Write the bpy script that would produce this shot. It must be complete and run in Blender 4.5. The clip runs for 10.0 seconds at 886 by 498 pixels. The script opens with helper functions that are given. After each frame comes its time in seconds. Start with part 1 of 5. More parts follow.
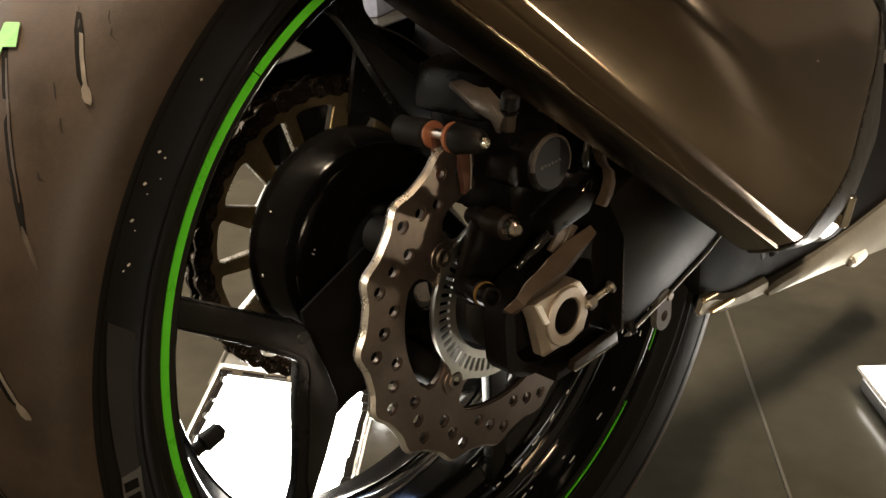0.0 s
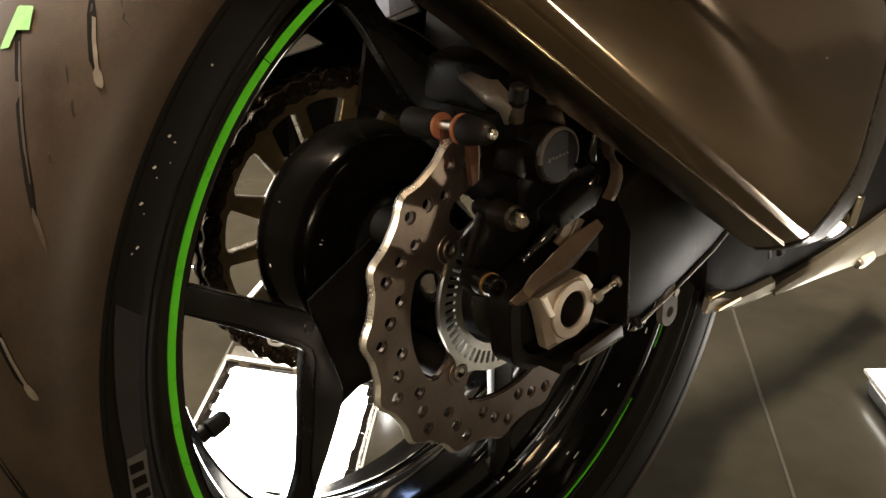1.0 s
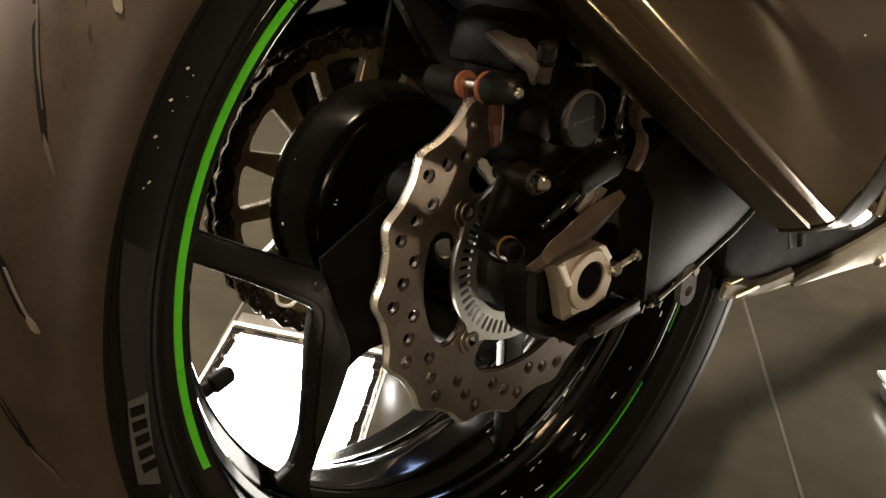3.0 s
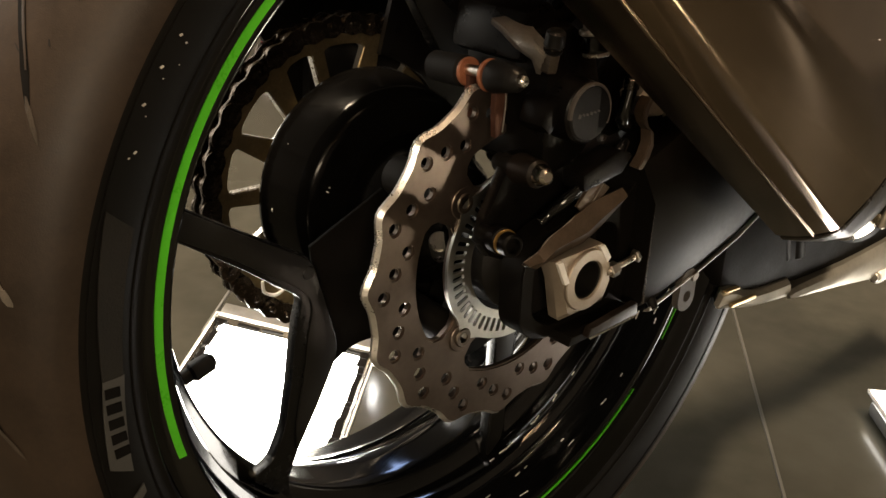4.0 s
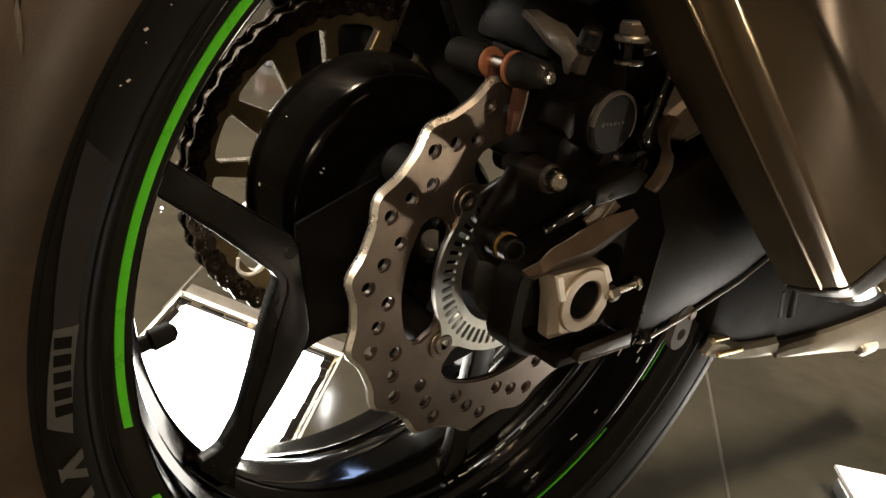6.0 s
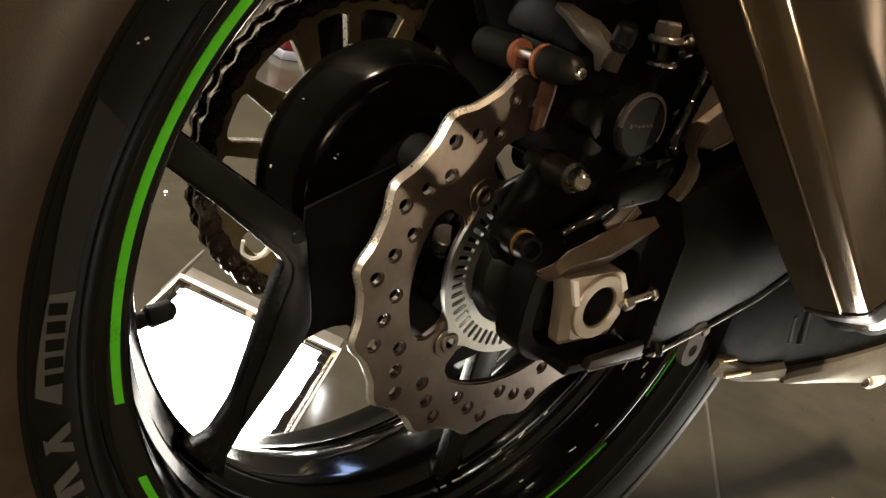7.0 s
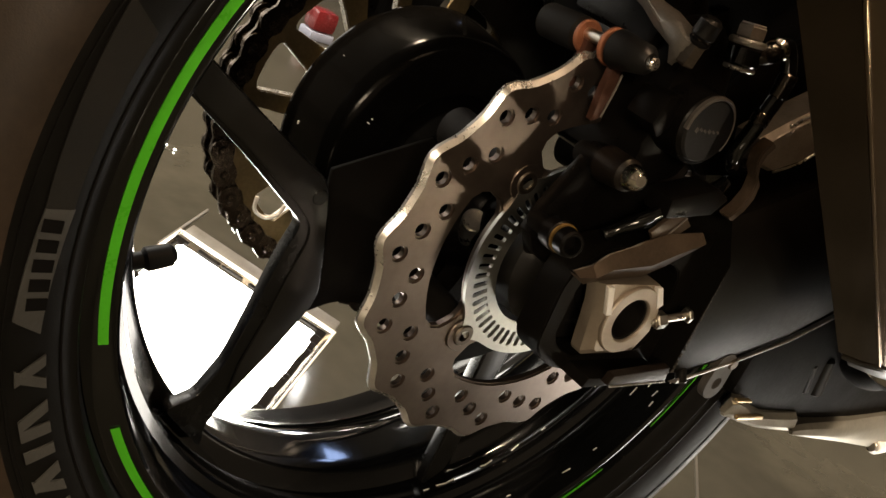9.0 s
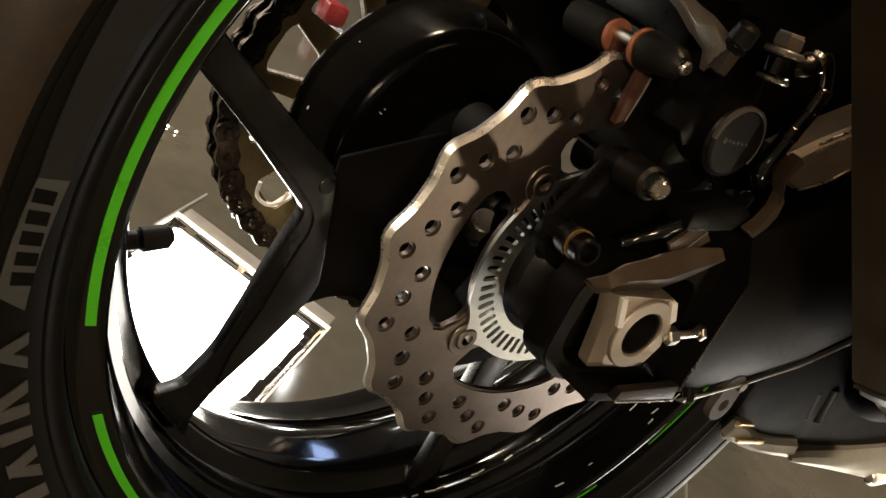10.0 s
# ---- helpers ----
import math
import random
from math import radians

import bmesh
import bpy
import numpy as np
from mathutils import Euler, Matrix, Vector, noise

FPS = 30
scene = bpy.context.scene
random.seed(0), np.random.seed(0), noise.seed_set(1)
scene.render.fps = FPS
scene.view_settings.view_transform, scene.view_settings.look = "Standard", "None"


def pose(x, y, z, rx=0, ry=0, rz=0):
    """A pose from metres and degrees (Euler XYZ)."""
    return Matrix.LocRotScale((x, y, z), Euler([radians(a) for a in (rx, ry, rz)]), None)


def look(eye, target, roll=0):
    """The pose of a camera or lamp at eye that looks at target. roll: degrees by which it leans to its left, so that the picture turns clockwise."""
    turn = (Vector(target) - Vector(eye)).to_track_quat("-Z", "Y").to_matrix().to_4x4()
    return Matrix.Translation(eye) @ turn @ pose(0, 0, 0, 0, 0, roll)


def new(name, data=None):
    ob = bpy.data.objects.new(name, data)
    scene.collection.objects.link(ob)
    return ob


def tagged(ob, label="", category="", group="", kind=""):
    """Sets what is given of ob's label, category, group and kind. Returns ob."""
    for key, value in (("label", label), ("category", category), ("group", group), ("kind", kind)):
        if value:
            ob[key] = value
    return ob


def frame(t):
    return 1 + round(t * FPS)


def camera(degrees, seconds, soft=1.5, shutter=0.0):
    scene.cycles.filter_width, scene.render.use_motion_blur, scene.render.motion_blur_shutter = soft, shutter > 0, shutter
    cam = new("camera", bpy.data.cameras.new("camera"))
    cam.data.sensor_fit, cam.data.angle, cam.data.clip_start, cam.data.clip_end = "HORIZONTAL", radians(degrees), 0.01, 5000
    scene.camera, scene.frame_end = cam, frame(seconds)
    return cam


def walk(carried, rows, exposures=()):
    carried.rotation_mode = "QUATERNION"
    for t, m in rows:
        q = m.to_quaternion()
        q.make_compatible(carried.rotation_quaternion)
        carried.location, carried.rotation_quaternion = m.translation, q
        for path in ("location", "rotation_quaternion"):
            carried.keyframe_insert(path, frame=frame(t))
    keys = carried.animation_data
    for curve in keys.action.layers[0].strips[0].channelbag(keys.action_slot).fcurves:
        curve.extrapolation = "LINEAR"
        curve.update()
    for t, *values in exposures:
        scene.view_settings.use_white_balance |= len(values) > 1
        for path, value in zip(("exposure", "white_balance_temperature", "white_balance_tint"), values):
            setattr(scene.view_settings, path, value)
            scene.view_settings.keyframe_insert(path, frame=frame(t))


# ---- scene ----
cam = camera(48.06, 10.0)
PATH = [
    (0.0, (-0.4089, -0.4735, 0.5782), (-0.1230, -0.1713, 0.4065), -2.33),
    (0.5, (-0.4092, -0.4744, 0.5740), (-0.1257, -0.1699, 0.4024), -2.14),
    (1.0, (-0.4114, -0.4774, 0.5733), (-0.1281, -0.1723, 0.4026), -1.68),
    (1.5, (-0.4117, -0.4786, 0.5713), (-0.1293, -0.1725, 0.4007), -1.05),
    (2.0, (-0.4120, -0.4766, 0.5678), (-0.1302, -0.1707, 0.3959), -0.46),
    (2.5, (-0.4117, -0.4744, 0.5577), (-0.1310, -0.1674, 0.3860), 0.29),
    (4.0, (-0.4048, -0.4569, 0.5351), (-0.1194, -0.1529, 0.3660), 3.71),
    (4.5, (-0.3991, -0.4493, 0.5228), (-0.1072, -0.1479, 0.3603), 6.29),
    (5.0, (-0.3987, -0.4417, 0.5151), (-0.1026, -0.1422, 0.3568), 8.71),
    (5.5, (-0.3976, -0.4358, 0.5106), (-0.0998, -0.1368, 0.3544), 10.50),
    (7.0, (-0.3906, -0.4179, 0.4900), (-0.0914, -0.1173, 0.3397), 16.29),
    (7.5, (-0.3869, -0.4096, 0.4849), (-0.0872, -0.1087, 0.3362), 18.43),
    (8.0, (-0.3825, -0.4011, 0.4771), (-0.0821, -0.1003, 0.3295), 20.75),
    (8.5, (-0.3808, -0.3965, 0.4701), (-0.0802, -0.0953, 0.3237), 22.39),
    (9.0, (-0.3775, -0.3890, 0.4602), (-0.0760, -0.0881, 0.3150), 24.77),
    (9.5, (-0.3742, -0.3831, 0.4545), (-0.0727, -0.0820, 0.3099), 26.57),
    (10.0, (-0.3691, -0.3733, 0.4501), (-0.0658, -0.0734, 0.3067), 28.45),
]
walk(cam, [(t, look(e, g, r)) for t, e, g, r in PATH])

# ---- light ----
scene.view_settings.exposure = 0.75
world = bpy.data.worlds.new("dim_hall")
scene.world = world
world.use_nodes = True
world.node_tree.nodes["Background"].inputs["Color"].default_value = (0.9, 0.75, 0.55, 1)
world.node_tree.nodes["Background"].inputs["Strength"].default_value = 0.02


# ---- materials ----
def material(name, colour, rough=0.5, metal=0.0, scale=40.0, vary=0.25, rough_vary=0.15, bump=0.0, bump_scale=300.0,
             coat=0.0, stretch=(1, 1, 1), spec=0.5):
    """A surface with blotches at two scales, uneven gloss and fine relief."""
    m = bpy.data.materials.new(name)
    m.use_nodes = True
    nt = m.node_tree
    p = nt.nodes["Principled BSDF"]
    co = nt.nodes.new("ShaderNodeTexCoord")
    mp = nt.nodes.new("ShaderNodeMapping")
    mp.inputs["Scale"].default_value = stretch
    nt.links.new(co.outputs["Object"], mp.inputs["Vector"])
    n1 = nt.nodes.new("ShaderNodeTexNoise")
    n1.inputs["Scale"].default_value, n1.inputs["Detail"].default_value = scale, 5
    n2 = nt.nodes.new("ShaderNodeTexNoise")
    n2.inputs["Scale"].default_value, n2.inputs["Detail"].default_value = scale * 9, 3
    for n in (n1, n2):
        nt.links.new(mp.outputs["Vector"], n.inputs["Vector"])
    add = nt.nodes.new("ShaderNodeMath")
    add.operation = "MULTIPLY_ADD"
    nt.links.new(n2.outputs["Fac"], add.inputs[0])
    add.inputs[1].default_value = 0.5
    nt.links.new(n1.outputs["Fac"], add.inputs[2])
    ramp = nt.nodes.new("ShaderNodeValToRGB")
    e = ramp.color_ramp.elements
    e[0].position, e[1].position = 0.45, 1.05
    e[0].color = (*[c * (1 - vary) for c in colour], 1)
    e[1].color = (*[min(1, c * (1 + vary)) for c in colour], 1)
    nt.links.new(add.outputs[0], ramp.inputs["Fac"])
    nt.links.new(ramp.outputs["Color"], p.inputs["Base Color"])
    rr = nt.nodes.new("ShaderNodeMapRange")
    rr.inputs["From Min"].default_value, rr.inputs["From Max"].default_value = 0.45, 1.05
    rr.inputs["To Min"].default_value = max(0.02, rough - rough_vary)
    rr.inputs["To Max"].default_value = min(1, rough + rough_vary)
    nt.links.new(add.outputs[0], rr.inputs["Value"])
    nt.links.new(rr.outputs["Result"], p.inputs["Roughness"])
    p.inputs["Metallic"].default_value = metal
    p.inputs["Specular IOR Level"].default_value = spec
    p.inputs["Coat Weight"].default_value = coat
    p.inputs["Coat Roughness"].default_value = 0.04
    if bump:
        nb = nt.nodes.new("ShaderNodeTexNoise")
        nb.inputs["Scale"].default_value, nb.inputs["Detail"].default_value = bump_scale, 4
        nt.links.new(mp.outputs["Vector"], nb.inputs["Vector"])
        b = nt.nodes.new("ShaderNodeBump")
        b.inputs["Strength"].default_value, b.inputs["Distance"].default_value = bump, 0.0006
        nt.links.new(nb.outputs["Fac"], b.inputs["Height"])
        nt.links.new(b.outputs["Normal"], p.inputs["Normal"])
    return m


def brushed_rings(m, centre, strength=0.12):
    """Fine turning marks round the wheel's axis, added to a material's relief."""
    nt = m.node_tree
    p = nt.nodes["Principled BSDF"]
    co, mp, wv, b = (nt.nodes.new(k) for k in ("ShaderNodeTexCoord", "ShaderNodeMapping", "ShaderNodeTexWave", "ShaderNodeBump"))
    mp.inputs["Location"].default_value = [-c for c in centre]
    wv.wave_type, wv.rings_direction = "RINGS", "Y"
    wv.inputs["Scale"].default_value, wv.inputs["Distortion"].default_value = 260, 3.0
    wv.inputs["Detail"].default_value, wv.inputs["Detail Scale"].default_value = 3, 0.6
    b.inputs["Strength"].default_value, b.inputs["Distance"].default_value = strength, 0.0004
    nt.links.new(co.outputs["Object"], mp.inputs["Vector"])
    nt.links.new(mp.outputs["Vector"], wv.inputs["Vector"])
    nt.links.new(wv.outputs["Fac"], b.inputs["Height"])
    old = p.inputs["Normal"].links
    if old:
        nt.links.new(old[0].from_socket, b.inputs["Normal"])
    nt.links.new(b.outputs["Normal"], p.inputs["Normal"])


def brushed_along(m, way, amount):
    """Stretch a metal's highlights along one direction, as fine cross-brushing does."""
    nt = m.node_tree
    v = nt.nodes.new("ShaderNodeCombineXYZ")
    for i, k in enumerate("XYZ"):
        v.inputs[k].default_value = way[i]
    p = nt.nodes["Principled BSDF"]
    p.inputs["Anisotropic"].default_value = amount
    nt.links.new(v.outputs["Vector"], p.inputs["Tangent"])


def glow(name, colour, strength):
    m = bpy.data.materials.new(name)
    m.use_nodes = True
    p = m.node_tree.nodes["Principled BSDF"]
    p.inputs["Base Color"].default_value = (0.8, 0.8, 0.8, 1)
    p.inputs["Emission Color"].default_value = (*colour, 1)
    p.inputs["Emission Strength"].default_value = strength
    return m


RUBBER = material("tyre_rubber", (0.0050, 0.0044, 0.0036), 0.55, 0, 30, 0.3, 0.10, 0.10, 1600, spec=0.14)
TREAD = material("dusty_tread_rubber", (0.0320, 0.0208, 0.0128), 0.50, 0, 40, 0.35, 0.08, 0.15, 1400, spec=0.36)
# pale colour that paints the light on the groove floors
LIT_FLOOR = material("lit_groove_floor", (0.135, 0.115, 0.092), 0.6, 0, 160, 0.3, 0.1, 0.2, 900)
PANEL_RUBBER = material("matt_panel_rubber", (0.017, 0.0155, 0.013), 0.75, 0, 60, 0.25, 0.1, 0.3, 900, spec=0.25)
TREAD_DUST = material("dusty_worn_rubber", (0.060, 0.047, 0.035), 0.7, 0, 160, 0.3, 0.1, 0.2, 900, spec=0.3)
SCRUBBED = material("scrubbed_rubber", (0.0135, 0.0090, 0.0058), 0.6, 0, 60, 0.3, 0.1, spec=0.3)
GREEN_CHALK = material("green_chalk", (0.17, 0.40, 0.15), 0.8, 0, 200, 0.3)
POLISH_DROP = material("dried_polish", (0.62, 0.59, 0.54), 0.4, 0, 200, 0.2)
RUBBER_PRINT = material("tyre_print", (0.060, 0.058, 0.053), 0.6, 0, 60, 0.2, 0.1, 0.3, 700)
GROOVE = material("tyre_groove", (0.0050, 0.0040, 0.0032), 0.8, 0, 60, 0.3, 0.1, spec=0.1)
GLOSS_BLACK = material("gloss_black_paint", (0.003, 0.003, 0.003), 0.10, 0, 25, 0.3, 0.04, 0.0, 900, coat=0.3)
HUB_BLACK = material("hub_lacquer", (0.0024, 0.0022, 0.0020), 0.15, 0, 25, 0.3, 0.05, 0.05, 900, spec=0.11)
SATIN_BLACK = material("satin_black_paint", (0.006, 0.0055, 0.005), 0.36, 0, 60, 0.3, 0.1, 0.12, 1500, spec=0.26)
CAST_BLACK = material("cast_black_metal", (0.0040, 0.0034, 0.0030), 0.34, 0.0, 80, 0.3, 0.10, 0.15, 900, spec=0.13)
GREEN = material("green_tape", (0.09, 0.57, 0.018), 0.33, 0, 60, 0.08, 0.1)
STEEL = material("brushed_disc_steel", (0.165, 0.133, 0.113), 0.34, 0.92, 28, 0.20, 0.08, 0.05, 500)
BROWN_RAIL = material("satin_rail_paint", (0.074, 0.053, 0.037), 0.36, 0.2, 70, 0.35, 0.1, 0.15, 800)
RING_STEEL = material("stamped_ring_steel", (0.50, 0.50, 0.46), 0.42, 1.0, 60, 0.15, 0.1, 0.1, 600)
SPROCKET_STEEL = material("sprocket_steel", (0.25, 0.193, 0.106), 0.34, 0.80, 50, 0.3, 0.05, 0.0, 600)
# bright washers, and painted light on the disc and sprocket edges
PALE_STEEL = material("washer_and_lit_edge_steel", (0.70, 0.68, 0.64), 0.30, 0.85, 80, 0.15, 0.08, 0.1, 700)
CHAIN_STEEL = material("oily_chain_steel", (0.062, 0.048, 0.036), 0.24, 0.9, 150, 0.4, 0.15, 0.2, 900)
ZINC = material("zinc_plated_steel", (0.62, 0.58, 0.52), 0.3, 1.0, 90, 0.2, 0.1)
ALLOY = material("machined_alloy_block", (0.36, 0.305, 0.245), 0.42, 0.6, 70, 0.14, 0.1, 0.15, 800)
COPPER = material("copper_grease", (0.30, 0.115, 0.06), 0.5, 0.4, 120, 0.3, 0.12, 0.3, 600)
PAD_STEEL = material("rusty_pad_plate", (0.12, 0.055, 0.037), 0.5, 0.5, 150, 0.35, 0.12, 0.3, 600)
BOOT = material("rubber_boot", (0.0055, 0.0050, 0.0046), 0.5, 0, 90, 0.25, 0.1, 0.2, 800, spec=0.35)
MUFFLER_MAT = material("dark_titanium_sheet", (0.30, 0.224, 0.158), 0.115, 1.0, 5, 0.12, 0.03, 0.02, 60)
JOINT_MAT = material("pale_joint_filler", (0.075, 0.07, 0.06), 0.5, 0, 20, 0.3)
# bright edges and pale parts, also the glints painted on the hub
BRIGHT_EDGE = material("machined_edge_and_glint", (0.88, 0.85, 0.80), 0.45, 0.0, 90, 0.1)
# muffler titanium darkened to stand in for the dark reflection underneath
UNDER_MAT = material("dark_reflection_titanium", (0.105, 0.080, 0.058), 0.16, 1.0, 30, 0.3, 0.05, 0.05, 60)
CAP_MAT = material("muffler_cap_black", (0.010, 0.009, 0.008), 0.38, 0.0, 40, 0.3, 0.1, 0.1, 500, spec=0.35)
CHROME = material("bright_steel", (0.68, 0.63, 0.55), 0.16, 1.0, 60, 0.15, 0.06)
TRAY = material("bare_alloy_tray", (0.306, 0.279, 0.228), 0.4, 0.7, 26, 0.22, 0.1, 0.2, 300)
BRASS = material("brassy_clip_steel", (0.60, 0.44, 0.24), 0.34, 0.7, 120, 0.25, 0.1, 0.2, 500)
RED_LENS = material("red_reflector_plastic", (0.13, 0.012, 0.015), 0.25, 0, 300, 0.3, 0.05, coat=0.5)
STRIP_GREY = material("satin_grey_strip", (0.16, 0.155, 0.145), 0.35, 0.2, 60, 0.25, 0.1, 0.1, 600)
HOUSING = material("lamp_housing_grey", (0.10, 0.10, 0.10), 0.45, 0.3, 60, 0.3, 0.1, 0.2, 500)
FLOOR_MAT = material("sealed_concrete", (0.040, 0.038, 0.030), 0.14, 0, 3, 0.3, 0.03, 0.03, 60, spec=0.10)
WALL_MAT = material("dull_wall_paint", (0.15, 0.135, 0.115), 0.8, 0, 2, 0.25, 0.1)
CEILING_MAT = material("ceiling_paint", (0.26, 0.24, 0.21), 0.85, 0, 2, 0.15, 0.1)
BLUE_GREY = material("pale_plastic", (0.26, 0.29, 0.40), 0.5, 0, 40, 0.2, 0.1)
LED = glow("led_panel", (1.0, 0.97, 0.88), 18.0)
LED_WARM = glow("led_panel_warm", (1.0, 0.86, 0.62), 60.0)
LED_LOW = glow("led_panel_low", (1.0, 0.95, 0.87), 7.5)
SPOKE_BLACK = material("spoke_lacquer", (0.003, 0.003, 0.003), 0.27, 0, 25, 0.3, 0.05, 0.05, 900, spec=0.4)
SPOKE_FACE = material("satin_spoke_face", (0.0060, 0.0056, 0.0048), 0.36, 0, 30, 0.3, 0.06, 0.08, 900, spec=0.5)
SPOT = glow("spot_led", (1.0, 0.97, 0.90), 85.0)
# near-black with the shade under the bodywork and inside the wheel put in
CHAMBER = material("shade_dark_paint", (0.0042, 0.0036, 0.0030), 0.62, 0, 40, 0.4, 0.1, 0.2, 400, spec=0.06)
BEAM_BLACK = material("matt_black_beam", (0.0045, 0.0038, 0.0030), 0.46, 0, 30, 0.35, 0.08, 0.15, 1200, spec=0.10)
BRACE_GREY = material("bare_grey_alloy", (0.26, 0.236, 0.212), 0.42, 0.6, 80, 0.25, 0.1, 0.3, 700)
COVER_GREY = material("matt_charcoal_cap", (0.012, 0.0112, 0.0105), 0.62, 0, 90, 0.25, 0.08, 0.25, 900, spec=0.25)
PISTON_GREY = material("dull_grey_cast", (0.075, 0.068, 0.062), 0.6, 0, 90, 0.3, 0.1, 0.2, 800, spec=0.2)
SCORE = material("scored_metal", (0.42, 0.35, 0.28), 0.32, 1.0, 60, 0.2)
BOLT_STEEL = material("dull_bolt_steel", (0.13, 0.108, 0.088), 0.5, 1.0, 90, 0.3, 0.1)
DARK_SEAM = material("blackened_steel", (0.06, 0.052, 0.045), 0.25, 1.0, 60, 0.25, 0.08)
# near-black that stands in for shade in bores and behind parts
SHADE_BLACK = material("shade_black", (0.006, 0.005, 0.004), 0.7, 0, 80, 0.3, 0.1, spec=0.2)
# glow of the unseen panels added on the ceiling and far wall
COOL_PANEL = glow("cool_ceiling_panel", (0.42, 0.58, 1.0), 5.0)
WHITE_PANEL = glow("white_wall_panel", (1.0, 0.94, 0.83), 3.0)
BRIGHT_PANEL = glow("white_ceiling_panel", (1.0, 0.94, 0.84), 14.0)
WARM_PANEL = glow("warm_work_light", (1.0, 0.88, 0.70), 1.5)
BULB = glow("warm_tube", (1.0, 0.78, 0.52), 25.0)


brushed_rings(STEEL, (0, 0, 0.315), 0.035)


# ---- mesh helpers ----
AX = Vector((0, 0, 0.315))


def thing(name, label="", category="", group="", kind="", at=(0, 0, 0)):
    ob = new(name)
    ob.empty_display_size = 0.02
    ob.location = at
    return tagged(ob, label, category, group, kind)


def to_mesh(name, bm, mat, sharp=38):
    bmesh.ops.recalc_face_normals(bm, faces=bm.faces[:])
    me = bpy.data.meshes.new(name)
    bm.to_mesh(me)
    bm.free()
    for f in me.polygons:
        f.use_smooth = True
    me.set_sharp_from_angle(angle=radians(sharp))
    for m in (mat if isinstance(mat, (list, tuple)) else [mat]):
        me.materials.append(m)
    return me


def part(name, bm, mat, parent=None, label="", sharp=38):
    ob = new(name, to_mesh(name, bm, mat, sharp))
    if parent is not None:
        ob.parent = parent
    if label:
        ob["label"] = label
    return ob


def placed(name, me, m, parent, label=""):
    ob = new(name, me)
    ob.parent = parent
    ob.matrix_local = m
    if label:
        ob["label"] = label
    return ob


def lathe(profile, seg=96, centre=AX, bm=None, closed=False, a0=0.0, a1=360.0):
    """Turn (radius, y) points round the wheel's axis."""
    bm = bm or bmesh.new()
    full = abs(a1 - a0) >= 359.9
    n = seg if full else seg + 1
    rows = []
    for i in range(n):
        a = radians(a0 + (a1 - a0) * i / seg)
        rows.append([bm.verts.new((centre[0] + r * math.cos(a), centre[1] + y, centre[2] + r * math.sin(a))) for r, y in profile])
    k = len(profile)
    for i in range(seg):
        p, q = rows[i], rows[(i + 1) % n]
        for j in range(k if closed else k - 1):
            bm.faces.new((p[j], p[(j + 1) % k], q[(j + 1) % k], q[j]))
    if closed and not full:
        bm.faces.new(rows[0])
        bm.faces.new(rows[-1])
    return bm


def inside(pts, poly):
    x, y = pts[:, 0], pts[:, 1]
    c = np.zeros(len(pts), bool)
    q = np.array(poly)
    for i in range(len(q)):
        (x1, y1), (x2, y2) = q[i], q[i - 1]
        if y1 != y2:
            c ^= ((y1 > y) != (y2 > y)) & (x < (x2 - x1) * (y - y1) / (y2 - y1) + x1)
    return c


def plate(outer, holes, y0, y1, centre=AX, bm=None, chamfer=0.0):
    """A flat plate in the wheel's plane with holes through it, from y0 to y1."""
    from mathutils.geometry import delaunay_2d_cdt
    bm = bm or bmesh.new()
    loops = [outer] + list(holes)
    vs, es = [], []
    for lp in loops:
        s = len(vs)
        vs += [Vector(p) for p in lp]
        es += [(s + i, s + (i + 1) % len(lp)) for i in range(len(lp))]
    ov, _, of, oi, _, _ = delaunay_2d_cdt(vs, es, [], 0, 1e-7)
    cen = np.array([np.mean([ov[i][:] for i in f], axis=0) for f in of])
    keep = inside(cen, outer)
    for h in holes:
        keep &= ~inside(cen, h)
    lay = []
    for y in (y0, y1):
        lay.append([bm.verts.new((centre[0] + v[0], centre[1] + y, centre[2] + v[1])) for v in ov])
    for f, k in zip(of, keep):
        if k:
            bm.faces.new([lay[0][i] for i in f])
            bm.faces.new([lay[1][i] for i in reversed(f)])
    back = {j: i for i, src in enumerate(oi) for j in src}
    for a, b in es:
        a, b = back.get(a), back.get(b)
        if a is None or b is None or a == b:
            continue
        try:
            bm.faces.new((lay[0][a], lay[0][b], lay[1][b], lay[1][a]))
        except ValueError:
            pass
    loose = [v for v in bm.verts if not v.link_faces]
    bmesh.ops.delete(bm, geom=loose, context="VERTS")
    return bm


def soften(bm, offset, least=60):
    """A small chamfer along every sharp edge."""
    bmesh.ops.recalc_face_normals(bm, faces=bm.faces[:])
    es = [e for e in bm.edges if len(e.link_faces) == 2 and e.calc_face_angle(0) > radians(least)]
    bmesh.ops.bevel(bm, geom=es, offset=offset, segments=2, affect="EDGES", clamp_overlap=True)
    return bm


def ring_pts(r, n, cx=0.0, cy=0.0, a0=0.0):
    return [(cx + r * math.cos(a0 + 2 * math.pi * i / n), cy + r * math.sin(a0 + 2 * math.pi * i / n)) for i in range(n)]


